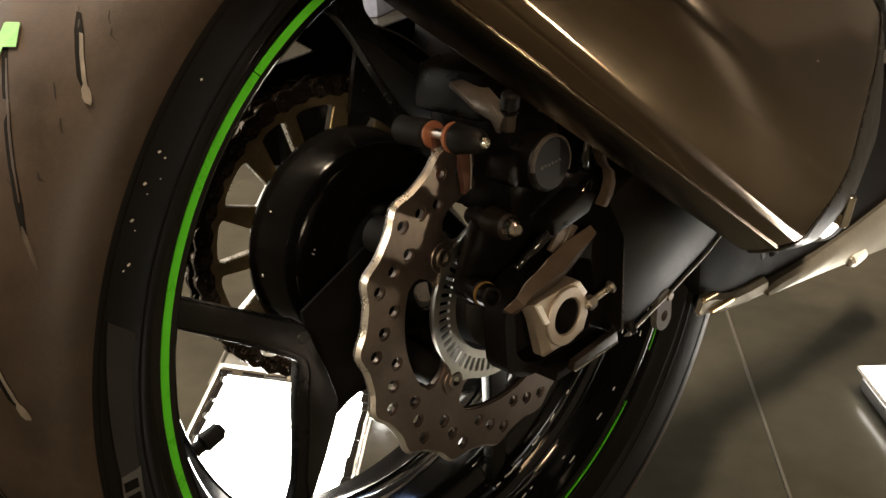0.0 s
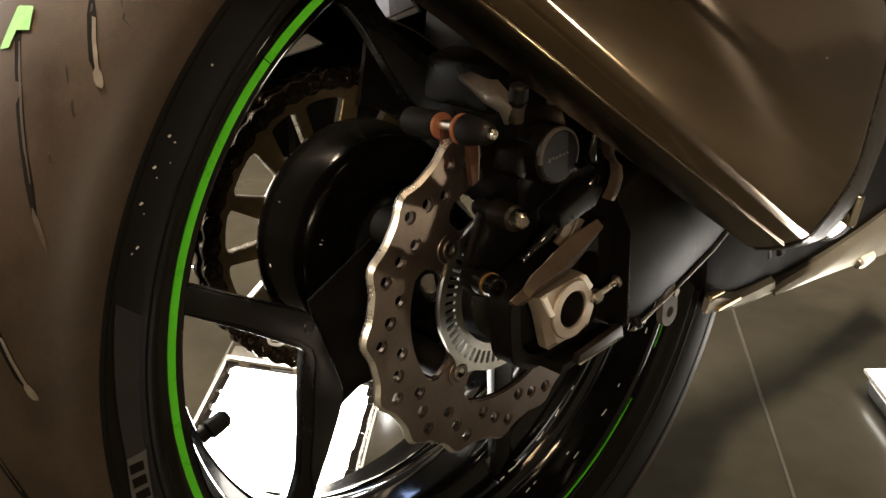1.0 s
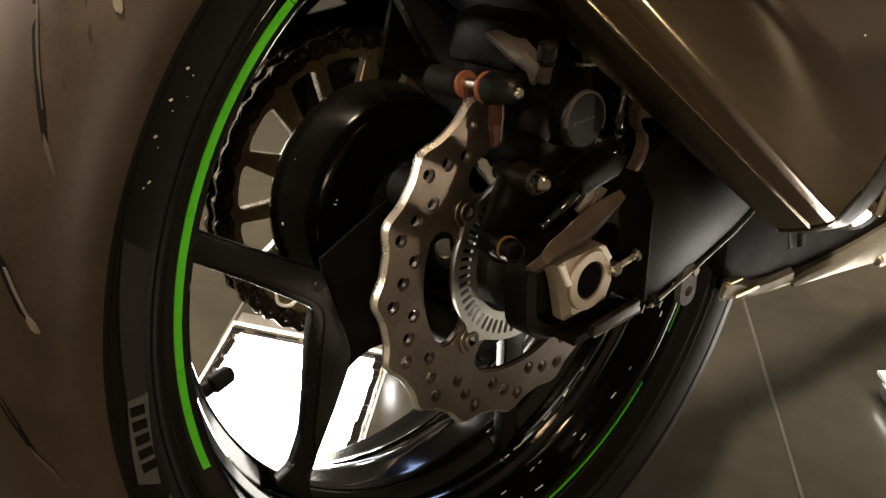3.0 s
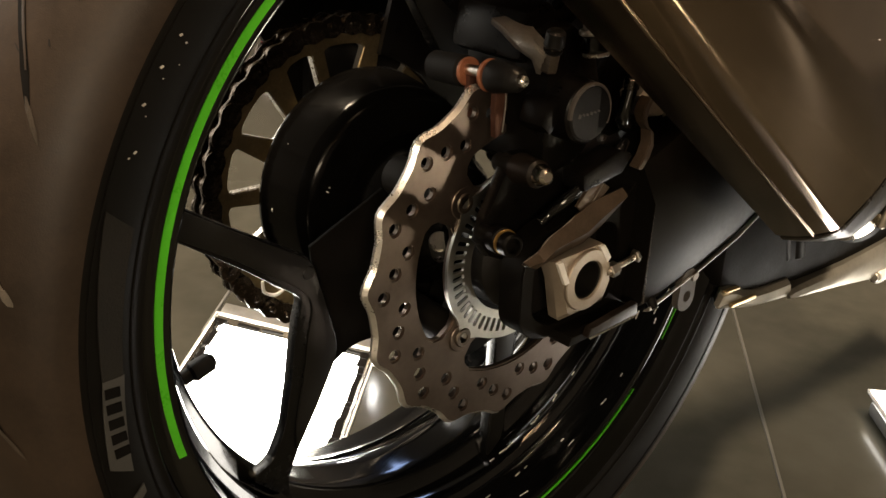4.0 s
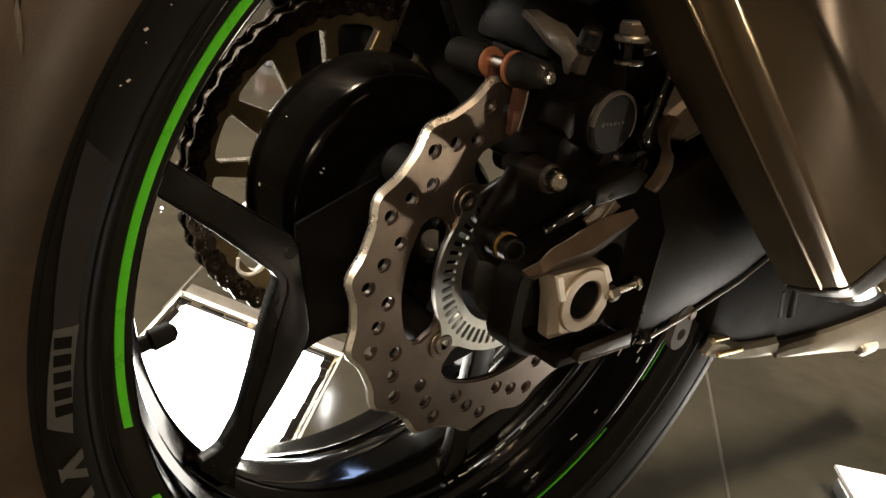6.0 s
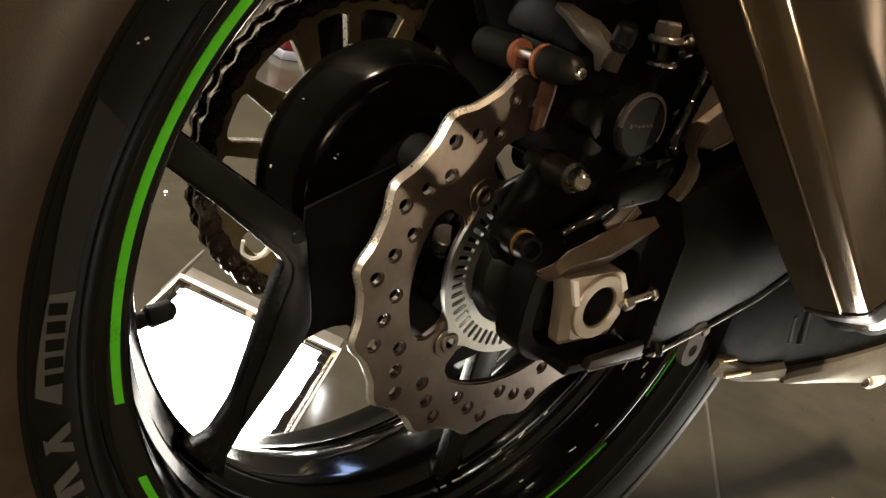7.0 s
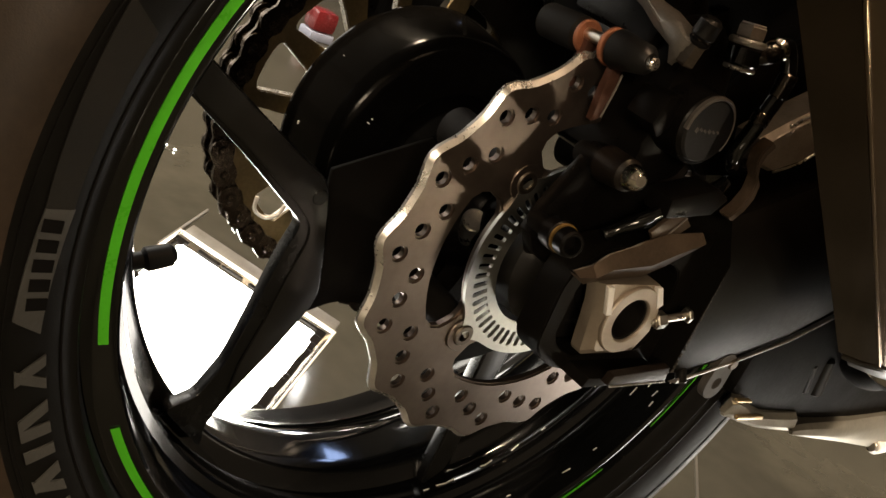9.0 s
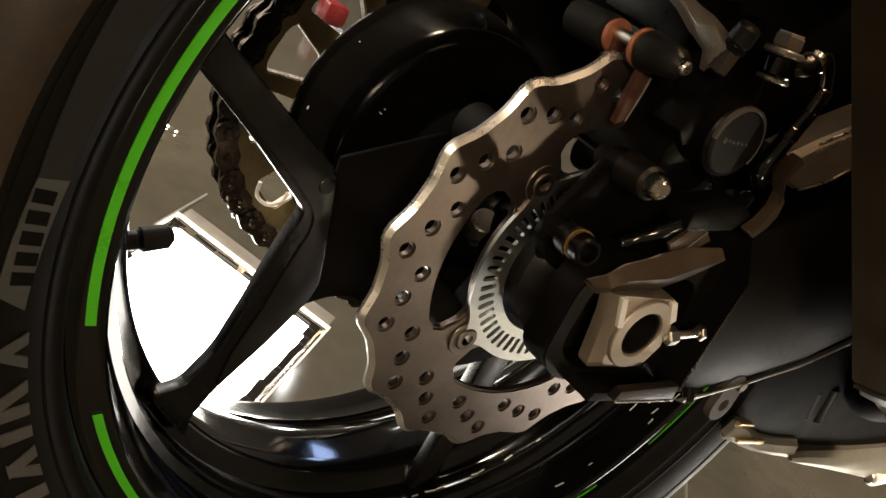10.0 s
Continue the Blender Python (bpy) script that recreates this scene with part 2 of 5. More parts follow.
def arc_window(r0, r1, a0, a1, n=10, corner=0.18):
    """Outline of a curved slot between two radii, in degrees, with softened corners."""
    d = (a1 - a0) * corner
    m = (r1 - r0) * 0.3
    pts = [(r1, a) for a in np.linspace(a0 + d, a1 - d, n)]
    pts += [(r1 - m * 0.4, a1 - d * 0.35), (r1 - m, a1), (r0 + m, a1), (r0 + m * 0.4, a1 - d * 0.35)]
    pts += [(r0, a) for a in np.linspace(a1 - d, a0 + d, n)]
    pts += [(r0 + m * 0.4, a0 + d * 0.35), (r0 + m, a0), (r1 - m, a0), (r1 - m * 0.4, a0 + d * 0.35)]
    return [(r * math.cos(radians(a)), r * math.sin(radians(a))) for r, a in pts]


def frame_of(p0, p1):
    p0, p1 = Vector(p0), Vector(p1)
    return Matrix.Translation(p0) @ (p1 - p0).to_track_quat("Z", "Y").to_matrix().to_4x4(), (p1 - p0).length


def rod(p0, p1, r, r1=None, seg=20, chamfer=0.0008, bm=None, hollow=0.0, depth=0.0):
    """A round bar between two points, with chamfered ends, and a socket in the far end if hollow."""
    bm = bm or bmesh.new()
    m, ln = frame_of(p0, p1)
    r1 = r if r1 is None else r1
    c = min(chamfer, ln * 0.3, min(r, r1) * 0.5)
    prof = [(0, 0), (r - c, 0), (r, c), (r1, ln - c), (r1 - c, ln)]
    prof += [(hollow, ln), (hollow, ln - depth), (0, ln - depth)] if hollow else [(0, ln)]
    rows = []
    for rr, z in prof:
        if rr == 0:
            rows.append([bm.verts.new(m @ Vector((0, 0, z)))])
        else:
            rows.append([bm.verts.new(m @ Vector((rr * math.cos(2 * math.pi * i / seg), rr * math.sin(2 * math.pi * i / seg), z)))
                         for i in range(seg)])
    for a, b in zip(rows, rows[1:]):
        for i in range(seg):
            j = (i + 1) % seg
            if len(a) == 1:
                bm.faces.new((a[0], b[j], b[i]))
            elif len(b) == 1:
                bm.faces.new((a[i], a[j], b[0]))
            else:
                bm.faces.new((a[i], a[j], b[j], b[i]))
    return bm


def tube(points, r, seg=10, bm=None, steps=6):
    """A hose or pipe along a smooth curve through the points."""
    bm = bm or bmesh.new()
    P = [Vector(p) for p in points]
    path = []
    for i in range(len(P) - 1):
        a, b, c, d = P[max(i - 1, 0)], P[i], P[i + 1], P[min(i + 2, len(P) - 1)]
        for k in range(steps):
            t = k / steps
            path.append(0.5 * ((2 * b) + (c - a) * t + (2 * a - 5 * b + 4 * c - d) * t * t + (3 * b - a - 3 * c + d) * t ** 3))
    path.append(P[-1])
    rr = r if callable(r) else (lambda u: r)
    rows, up = [], Vector((0.3, 0.2, 1)).normalized()
    for i, p in enumerate(path):
        d = (path[min(i + 1, len(path) - 1)] - path[max(i - 1, 0)]).normalized()
        u = (up - d * up.dot(d)).normalized()
        up = u
        v = d.cross(u)
        q = rr(i / (len(path) - 1))
        rows.append([bm.verts.new(p + (u * math.cos(2 * math.pi * k / seg) + v * math.sin(2 * math.pi * k / seg)) * q) for k in range(seg)])
    for a, b in zip(rows, rows[1:]):
        for k in range(seg):
            bm.faces.new((a[k], a[(k + 1) % seg], b[(k + 1) % seg], b[k]))
    bm.faces.new(rows[0])
    bm.faces.new(rows[-1])
    return bm


def prism(poly, y0, y1, bevel=0.0015, bm=None, centre=(0, 0, 0), taper=1.0):
    """A block whose outline in x and z is poly, from y0 to y1, with softened edges."""
    own = bmesh.new()
    cx = sum(p[0] for p in poly) / len(poly)
    cz = sum(p[1] for p in poly) / len(poly)
    a = [own.verts.new((centre[0] + cx + (x - cx) * taper, centre[1] + y0, centre[2] + cz + (z - cz) * taper)) for x, z in poly]
    b = [own.verts.new((centre[0] + x, centre[1] + y1, centre[2] + z)) for x, z in poly]
    own.faces.new(a)
    own.faces.new(b)
    for i in range(len(poly)):
        j = (i + 1) % len(poly)
        own.faces.new((a[i], a[j], b[j], b[i]))
    if bevel:
        bmesh.ops.recalc_face_normals(own, faces=own.faces[:])
        bmesh.ops.bevel(own, geom=own.edges[:], offset=bevel, segments=2, profile=0.6, affect="EDGES", clamp_overlap=True)
    return merge(own, bm)


def merge(own, bm):
    if bm is None:
        return own
    me = bpy.data.meshes.new("tmp")
    own.to_mesh(me)
    own.free()
    bm.from_mesh(me)
    bpy.data.meshes.remove(me)
    return bm


def box(m, sx, sy, sz, bevel=0.001, bm=None):
    own = bmesh.new()
    bmesh.ops.create_cube(own, size=1)
    bmesh.ops.scale(own, vec=(sx, sy, sz), verts=own.verts)
    if bevel:
        bmesh.ops.bevel(own, geom=own.edges[:], offset=bevel, segments=2, profile=0.6, affect="EDGES")
    bmesh.ops.transform(own, matrix=m, verts=own.verts)
    return merge(own, bm)


def sweep(section, stations, bm=None, cap=True):
    """Join closed sections, given as lists of points, one station after another."""
    bm = bm or bmesh.new()
    rows = [[bm.verts.new(p) for p in st] for st in stations]
    k = len(rows[0])
    for a, b in zip(rows, rows[1:]):
        for i in range(k):
            bm.faces.new((a[i], a[(i + 1) % k], b[(i + 1) % k], b[i]))
    if cap:
        bm.faces.new(rows[0])
        bm.faces.new(rows[-1])
    return bm


def rounded(poly, radius, n=5, radii=None):
    """A polygon whose corners are rounded off."""
    out = []
    for i in range(len(poly)):
        p, a, b = Vector(poly[i]), Vector(poly[i - 1]), Vector(poly[(i + 1) % len(poly)])
        u, v = (a - p), (b - p)
        d = min(radii[i] if radii else radius, u.length * 0.45, v.length * 0.45)
        s, e = p + u.normalized() * d, p + v.normalized() * d
        for k in range(n):
            t = k / (n - 1)
            out.append(tuple(s * (1 - t) ** 2 + p * 2 * t * (1 - t) + e * t * t))
    return out


def polar(r, a, y):
    return (AX[0] + r * math.cos(radians(a)), y, AX[2] + r * math.sin(radians(a)))


def arc_strip(profile, a0, a1, seg, bm=None):
    return lathe(profile, seg, AX, bm, True, a0, a1)


# ---- setting ----
def slab(name, m, sx, sy, sz, mat, label, category):
    ob = part(name, box(m, sx, sy, sz, 0), mat)
    return tagged(ob, label, category, kind="structure")


slab("floor", pose(0, 0, -0.05), 12, 12, 0.1, FLOOR_MAT, "dark polished sealed concrete floor", "floor")
slab("wall_north", pose(0, 5.05, 1.6), 10.2, 0.1, 3.2, WALL_MAT, "dim painted hall wall", "wall")
slab("wall_south", pose(0, -5.05, 1.6), 10.2, 0.1, 3.2, WALL_MAT, "dim painted hall wall", "wall")
slab("wall_east", pose(5.05, 0, 1.6), 0.1, 10, 3.2, WALL_MAT, "dim painted hall wall", "wall")
slab("wall_west", pose(-5.05, 0, 1.6), 0.1, 10, 3.2, WALL_MAT, "dim painted hall wall", "wall")
slab("ceiling", pose(0, 0, 3.25), 10.2, 10.2, 0.1, CEILING_MAT, "dim painted hall ceiling", "ceiling")
joint = part("floor_joint", box(pose(0.55, 0.035, 0.0008, 0, 0, 39.3), 2.4, 0.003, 0.0024, 0), JOINT_MAT)
tagged(joint, "thin pale filled joint in the floor", "floor joint", kind="structure")


# ---- lamps ----
def ceiling_lamp(at, turn, power):
    lamp = thing("ceiling_lamp", "twin-tube warm ceiling lamp with a shallow white tray", "ceiling lamp", "hall ceiling lamps", at=at)
    lamp.rotation_euler = (0, 0, radians(turn))
    part("tray", box(pose(0, 0, 0.02), 0.9, 0.2, 0.04, 0.004), CEILING_MAT, lamp)
    for y in (-0.05, 0.05):
        part("tube", rod((-0.4, y, -0.02), (0.4, y, -0.02), 0.013), BULB, lamp, "glowing warm tube")
    data = bpy.data.lights.new("ceiling_glow", "AREA")
    data.shape, data.size, data.size_y, data.energy, data.color = "RECTANGLE", 0.85, 0.18, power, (1.0, 0.79, 0.56)
    ob = new("ceiling_glow", data)
    ob.parent = lamp
    ob.location = (0, 0, -0.045)
    return lamp


ceiling_lamp((0.10, -1.20, 3.16), 25, 85)
ceiling_lamp((-0.50, 0.90, 3.16), 25, 145)


def added_panel_lamp(at, turn, lit):
    lamp = thing("added_panel_lamp", "unseen added white ceiling panel lamp in a grey frame", "ceiling lamp", "hall panel lamps", at=at)
    lamp.rotation_euler = (0, 0, radians(turn))
    part("tray", box(pose(0, 0, 0.02), 1.26, 0.66, 0.04, 0.004), HOUSING, lamp)
    for y in (-0.16, 0.16):
        part("diffuser", box(pose(0, y, -0.004), 1.18, 0.27, 0.010, 0.003), lit, lamp, "glowing white diffuser")


# unseen panels added for bluish reflections and to brighten upward edges
added_panel_lamp((3.70, 3.35, 3.16), 40, COOL_PANEL)
for x, y in ((0.55, 2.75), (-1.15, 3.05)):
    added_panel_lamp((x, y, 3.16), 10, BRIGHT_PANEL)


def added_wall_light(x):
    """A tall lit panel hung on the far wall, unseen, added to brighten edges."""
    lamp = thing("added_wall_light", "unseen added white backlit wall panel in a grey frame", "wall light", "lit wall panels", at=(x, 4.98, 0))
    part("frame", box(pose(0, -0.005, 1.75), 1.66, 0.05, 2.36, 0.006), HOUSING, lamp)
    part("diffuser", box(pose(0, -0.034, 1.75), 1.58, 0.010, 2.28, 0.003), WHITE_PANEL, lamp, "glowing white diffuser")


for x in (-4.0, -2.2, -0.4):
    added_wall_light(x)


def added_stand_light(at, aim, power):
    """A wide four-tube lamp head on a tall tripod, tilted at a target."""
    lamp = thing("added_stand_light", "unseen added warm wide four-tube lamp head on a tall black tripod", "stand light", at=(at[0], at[1], 0))
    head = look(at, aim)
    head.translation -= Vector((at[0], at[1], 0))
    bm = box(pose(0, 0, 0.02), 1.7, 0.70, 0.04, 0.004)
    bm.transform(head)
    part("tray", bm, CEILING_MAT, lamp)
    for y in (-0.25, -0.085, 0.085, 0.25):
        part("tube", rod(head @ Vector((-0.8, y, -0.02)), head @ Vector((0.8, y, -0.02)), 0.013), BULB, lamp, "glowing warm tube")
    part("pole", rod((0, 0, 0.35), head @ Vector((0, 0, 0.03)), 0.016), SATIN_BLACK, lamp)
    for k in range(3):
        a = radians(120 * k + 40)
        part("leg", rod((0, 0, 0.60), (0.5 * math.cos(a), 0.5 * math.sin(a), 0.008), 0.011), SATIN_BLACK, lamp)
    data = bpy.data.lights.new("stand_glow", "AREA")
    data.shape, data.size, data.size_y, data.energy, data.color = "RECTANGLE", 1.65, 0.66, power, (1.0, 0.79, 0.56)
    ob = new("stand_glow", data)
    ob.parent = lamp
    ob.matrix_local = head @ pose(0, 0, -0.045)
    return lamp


# unseen lamp added behind the camera to light disc and tyre
added_stand_light((-3.80, -4.30, 2.05), (0, 0, 0.4), 72)


def floodlight(fm, w, h, deep, label, bracket=True, led=LED, edge=0.005):
    """A flat LED floodlight: finned housing, rim, bevelled reflector, lit panel, bracket. Its face looks along its own z, at z = 0."""
    lamp = thing("led_floodlight", label, "floodlight", "floor floodlights")
    lamp.matrix_world = fm
    part("housing", box(pose(0, 0, -deep / 2 - 0.0085), w - 0.002, h - 0.002, deep, min(0.006, deep / 3)), HOUSING, lamp)
    for i in range(7):
        x = (i - 3) * (w / 7.5)
        part("fin", box(pose(x, 0, -deep - 0.0105), 0.003, h * 0.9, 0.006, 0.0008), HOUSING, lamp)
    bm = bmesh.new()
    for sx, sy, lx, ly in ((0, 1, w + 0.0045, 0.0016), (0, -1, w + 0.0045, 0.0016), (1, 0, 0.0016, h + 0.0013), (-1, 0, 0.0016, h + 0.0013)):
        box(pose(sx * (w / 2 + 0.0015), sy * (h / 2 + 0.0015), 0.0006), lx, ly, 0.004, 0.0004, bm)
    part("rim", bm, BRIGHT_EDGE, lamp, "bright worn metal rim")
    bm = bmesh.new()
    a = [bm.verts.new((sx * (w / 2 + 0.0015), sy * (h / 2 + 0.0015), 0.0)) for sx, sy in ((-1, -1), (1, -1), (1, 1), (-1, 1))]
    b = [bm.verts.new((sx * (w / 2 - edge), sy * (h / 2 - edge), -0.005)) for sx, sy in ((-1, -1), (1, -1), (1, 1), (-1, 1))]
    for i in range(4):
        bm.faces.new((a[i], a[(i + 1) % 4], b[(i + 1) % 4], b[i]))
    part("reflector", bm, CHROME, lamp, "bevelled mirror reflector")
    part("led_panel", box(pose(0, 0, -0.006 if bracket else 0.0004), w - 2 * edge, h - 2 * edge, 0.002, 0), led, lamp, "glaring white lit panel")
    # worn black gasket round the edge, torn into pieces
    rnd = random.Random(5)
    for side in range(4 if bracket else 0):
        half, off = ((w / 2, h / 2), (h / 2, w / 2))[side % 2]
        x = -half + 0.004
        while x < half - 0.010:
            ln = rnd.uniform(0.005, 0.026)
            wide = rnd.uniform(0.0050, 0.0085) if side == 0 else rnd.uniform(0.0022, 0.0052)
            m = pose(0, 0, 0, 0, 0, 90 * side) @ pose(x + ln / 2, -off + 0.0035 + wide / 2, -0.001, 0, 0, rnd.uniform(-3, 3))
            part("gasket", box(m, ln, wide, 0.002, 0.0006), GROOVE, lamp, "torn piece of black gasket")
            x += ln + (rnd.uniform(0.0004, 0.002) if side == 0 else rnd.uniform(0.001, 0.012))
    if not bracket:
        return lamp
    # hinged cover strip along one side, with its long pin
    part("cover_strip", box(pose(w / 2 + 0.0130, 0, -0.002), 0.018, h, 0.005, 0.0015), STRIP_GREY, lamp, "grey hinged cover strip")
    part("hinge_pin", rod((w / 2 - 0.026, h / 2 + 0.0045, -0.003), (w / 2 + 0.060, h / 2 + 0.0045, -0.003), 0.0016, seg=10), STRIP_GREY, lamp, "thin grey pin")
    # short stem and round foot that carry the head
    drop = fm.translation.z - 0.03
    inv = fm.to_3x3().inverted()
    down, at = inv @ Vector((0, 0, -1)), Vector((0, 0, -deep - 0.006))
    part("stem", rod(at, at + down * (drop - deep + 0.010), 0.010), HOUSING, lamp)
    foot = at + down * ((fm @ at).z - 0.007)
    part("foot", rod(foot, foot + down * 0.007, 0.036, seg=32), HOUSING, lamp, "round grey foot")
    return lamp


# upright tube light ahead of the bike
def tube_light(at):
    lamp = thing("tube_light", "upright warm tube light on a round black foot", "tube light", at=at)
    part("foot", rod((0, 0, 0), (0, 0, 0.020), 0.16, 0.15), SATIN_BLACK, lamp)
    part("back", box(pose(0.035, 0, 0.55), 0.03, 0.16, 1.06, 0.006), HOUSING, lamp)
    for y in (-0.04, 0.04):
        part("tube", rod((0, y, 0.10), (0, y, 1.04), 0.022), WARM_PANEL, lamp, "glowing warm tube")
        for z in (0.09, 1.05):
            part("cap", rod((0, y, z - 0.012), (0, y, z + 0.012), 0.024), HOUSING, lamp)
    return lamp


tube_light((2.9, -1.30, 0))


# face corners lie over the floor on the far side of the wheel
def face_pose(o, u, v):
    o, u, v = Vector(o), Vector(u).normalized(), Vector(v)
    v = (v - u * v.dot(u)).normalized()
    n = u.cross(v)
    if n.z < 0:
        v, n = -v, -n
    m = Matrix((u, v, n)).transposed().to_4x4()
    m.translation = o
    return m


FACE = face_pose((-0.0132, 0.1608, 0.1089), (0.1208, 0.1037, 0.0155), (-0.0900, 0.1020, 0.0193))
floodlight(FACE, 0.172, 0.147, 0.026, "small LED floodlight standing face up on the floor behind the wheel")
FACE_B = face_pose((0.5601, -0.2587, 0.0275), (0.70, -0.69, 0.0), (-0.71, -0.70, 0.0))
floodlight(FACE_B, 0.22, 0.24, 0.016, "flat frameless LED panel lying face up on the floor", False, LED_LOW, 0.0)

# unseen floodlight added for the highlight on the muffler's crease
FACE_C = face_pose((0.640, -0.830, 0.085), (0.70, 0.70, 0.0), (-0.574, 0.574, -0.56))
floodlight(FACE_C, 0.072, 0.060, 0.03, "unseen added LED floodlight propped face up on the floor beside the bike", True, LED_WARM)

# twin-bulb stand lamp and two lit pucks on the floor beyond the bike
stand = thing("stand_lamp", "low four-bulb lamp on a thin black stand", "lamp", at=(0.348, 0.496, 0))
part("base", rod((0, 0, 0), (0, 0, 0.008), 0.035, 0.030), HOUSING, stand)
part("pole", rod((0, 0, 0.008), (0, 0, 0.180), 0.004), HOUSING, stand)
for sx, dz in ((-1, 0.0), (1, 0.0), (-1, 0.020), (1, 0.020)):
    bm = bmesh.new()
    bmesh.ops.create_uvsphere(bm, u_segments=16, v_segments=10, radius=0.0058)
    bmesh.ops.translate(bm, vec=(0.014 * sx, -0.012 * sx, 0.172 + dz), verts=bm.verts)
    part("bulb", bm, SPOT, stand, "small glowing bulb")
for x, y in ((0.231, 0.780), (0.238, 0.766)):
    puck = thing("marker_puck", "tiny lit marker puck on the floor", "marker light", "floor marker lights", at=(x, y, 0))
    part("body", rod((0, 0, 0), (0, 0, 0.002), 0.0026, 0.0024), HOUSING, puck)
    part("lens", rod((0, 0, 0.002), (0, 0, 0.0028), 0.0016, 0.0013), SPOT, puck, "glowing lens")

# ---- motorcycle ----
bike = thing("motorcycle", "black sports motorcycle rear end with green rim tape", "motorcycle")

# rear wheel: rim barrel, three forked spokes, hub
RIM = [(0.2300, -0.0690), (0.2316, -0.0735), (0.2308, -0.0757), (0.2288, -0.0750), (0.2262, -0.0744), (0.2245, -0.0749), (0.2195, -0.0763), (0.2180, -0.0767),
       (0.2165, -0.0764), (0.2150, -0.0750), (0.2142, -0.0720), (0.2120, -0.0600), (0.2098, -0.0500), (0.2075, -0.0460), (0.2030, -0.0435), (0.2018, -0.0410),
       (0.2030, -0.0385), (0.2022, -0.0262), (0.2016, -0.0250), (0.1925, -0.0205), (0.1908, -0.0192), (0.1900, -0.0175), (0.1898, -0.0080)]
RIM += [(r, -y) for r, y in reversed(RIM)]
RIM_OUT = [(0.2250, 0.0660), (0.2170, 0.0600), (0.2080, 0.0300), (0.2080, -0.0300), (0.2170, -0.0600), (0.2250, -0.0660)]
wheel = part("rear_wheel", lathe(RIM + RIM_OUT, 160, closed=True), GLOSS_BLACK, bike, "gloss black cast wheel with forked spokes", 30)


# one cast fork: two arms that meet in an elbow near the hub, as points (x, z) of the wheel's plane
FORK = rounded([(-0.2005, 0.0560), (-0.1820, 0.0440), (-0.1500, 0.0250), (-0.1070, 0.0010), (-0.1020, -0.0070), (-0.0945, -0.0290), (-0.0850, -0.0600), (-0.0865, -0.0710), (-0.0985, -0.0970),
                (-0.1140, -0.1265), (-0.1200, -0.1430), (-0.1180, -0.1580), (-0.1460, -0.1330), (-0.1310, -0.1260), (-0.1220, -0.1050), (-0.1180, -0.0760), (-0.1160, -0.0530), (-0.1135, -0.0360), (-0.1105, -0.0240),
                (-0.1520, 0.0050), (-0.1880, 0.0280), (-0.1960, 0.0290)], 0.005, 4)
WEB = [(-0.050, 0.030), (-0.102, 0.004), (-0.096, -0.029), (-0.0865, -0.060), (-0.0885, -0.078), (-0.0840, -0.0765), (-0.0785, -0.0735), (-0.0715, -0.0702), (-0.0640, -0.0684),
       (-0.0560, -0.0684), (-0.0480, -0.0700), (-0.0380, -0.0735), (-0.030, -0.060), (-0.030, 0.0)]


def turned(poly, a):
    c, s = math.cos(radians(a)), math.sin(radians(a))
    return [(AX[0] + x * c - z * s, AX[2] + x * s + z * c) for x, z in poly]


# raised flat face along the outer side of each fork
FACE_BAND = rounded([(-0.1975, 0.0522), (-0.1818, 0.0428), (-0.1500, 0.0240), (-0.1077, 0.0000), (-0.1030, -0.0075), (-0.0956, -0.0292), (-0.0861, -0.0602), (-0.0876, -0.0708), (-0.0992, -0.0962),
                     (-0.1145, -0.1250), (-0.1150, -0.1060), (-0.1100, -0.0765), (-0.1080, -0.0540), (-0.1045, -0.0330), (-0.1060, -0.0245), (-0.1150, -0.0160), (-0.1540, 0.0100), (-0.1870, 0.0290), (-0.1940, 0.0350)], 0.003, 3)
for k in range(3):
    part("spoke_face", prism(turned(FACE_BAND, 120 * k), -0.0307, -0.0285, 0.0006), SPOKE_FACE, wheel, "satin black raised spoke face", 40)
    part("forked_spoke", prism(turned(FORK, 120 * k), -0.0295, -0.0215, 0.0026), SPOKE_BLACK, wheel, "black forked spoke", 60)
HUB = [(0.012, -0.082), (0.030, -0.080), (0.030, -0.060), (0.026, -0.050), (0.034, -0.040), (0.044, -0.022), (0.046, 0.0165), (0.048, 0.0175), (0.068, 0.0195),
       (0.0715, 0.0210), (0.0742, 0.0240), (0.0765, 0.0300), (0.0800, 0.0540), (0.0812, 0.0600), (0.0806, 0.0640), (0.0775, 0.0665), (0.058, 0.0675), (0.012, 0.068)]
part("hub", lathe(HUB, 96, closed=True), HUB_BLACK, wheel, "black cast hub barrel")
part("hub_flange", arc_strip([(0.030, -0.0225), (0.0815, -0.0225), (0.0832, -0.0210), (0.0832, -0.0125), (0.0815, -0.0110), (0.030, -0.0110)], 205, 345, 60), CHAMBER, wheel)
part("disc_carrier", arc_strip([(0.030, -0.0450), (0.0920, -0.0450), (0.0940, -0.0430), (0.0940, -0.0310), (0.030, -0.0310)], 252, 345, 40), CHAMBER, wheel)
# the web between one fork and the hub, with a shallow boss on the elbow
part("fork_web", prism(turned(WEB, 0), -0.0240, -0.0215, 0.0008), CHAMBER, wheel)
x, z = turned([(-0.1075, -0.0085)], 0)[0]
part("web_boss", rod((x, -0.029, z), (x, -0.0312, z), 0.0042, chamfer=0.0004), SPOKE_BLACK, wheel)

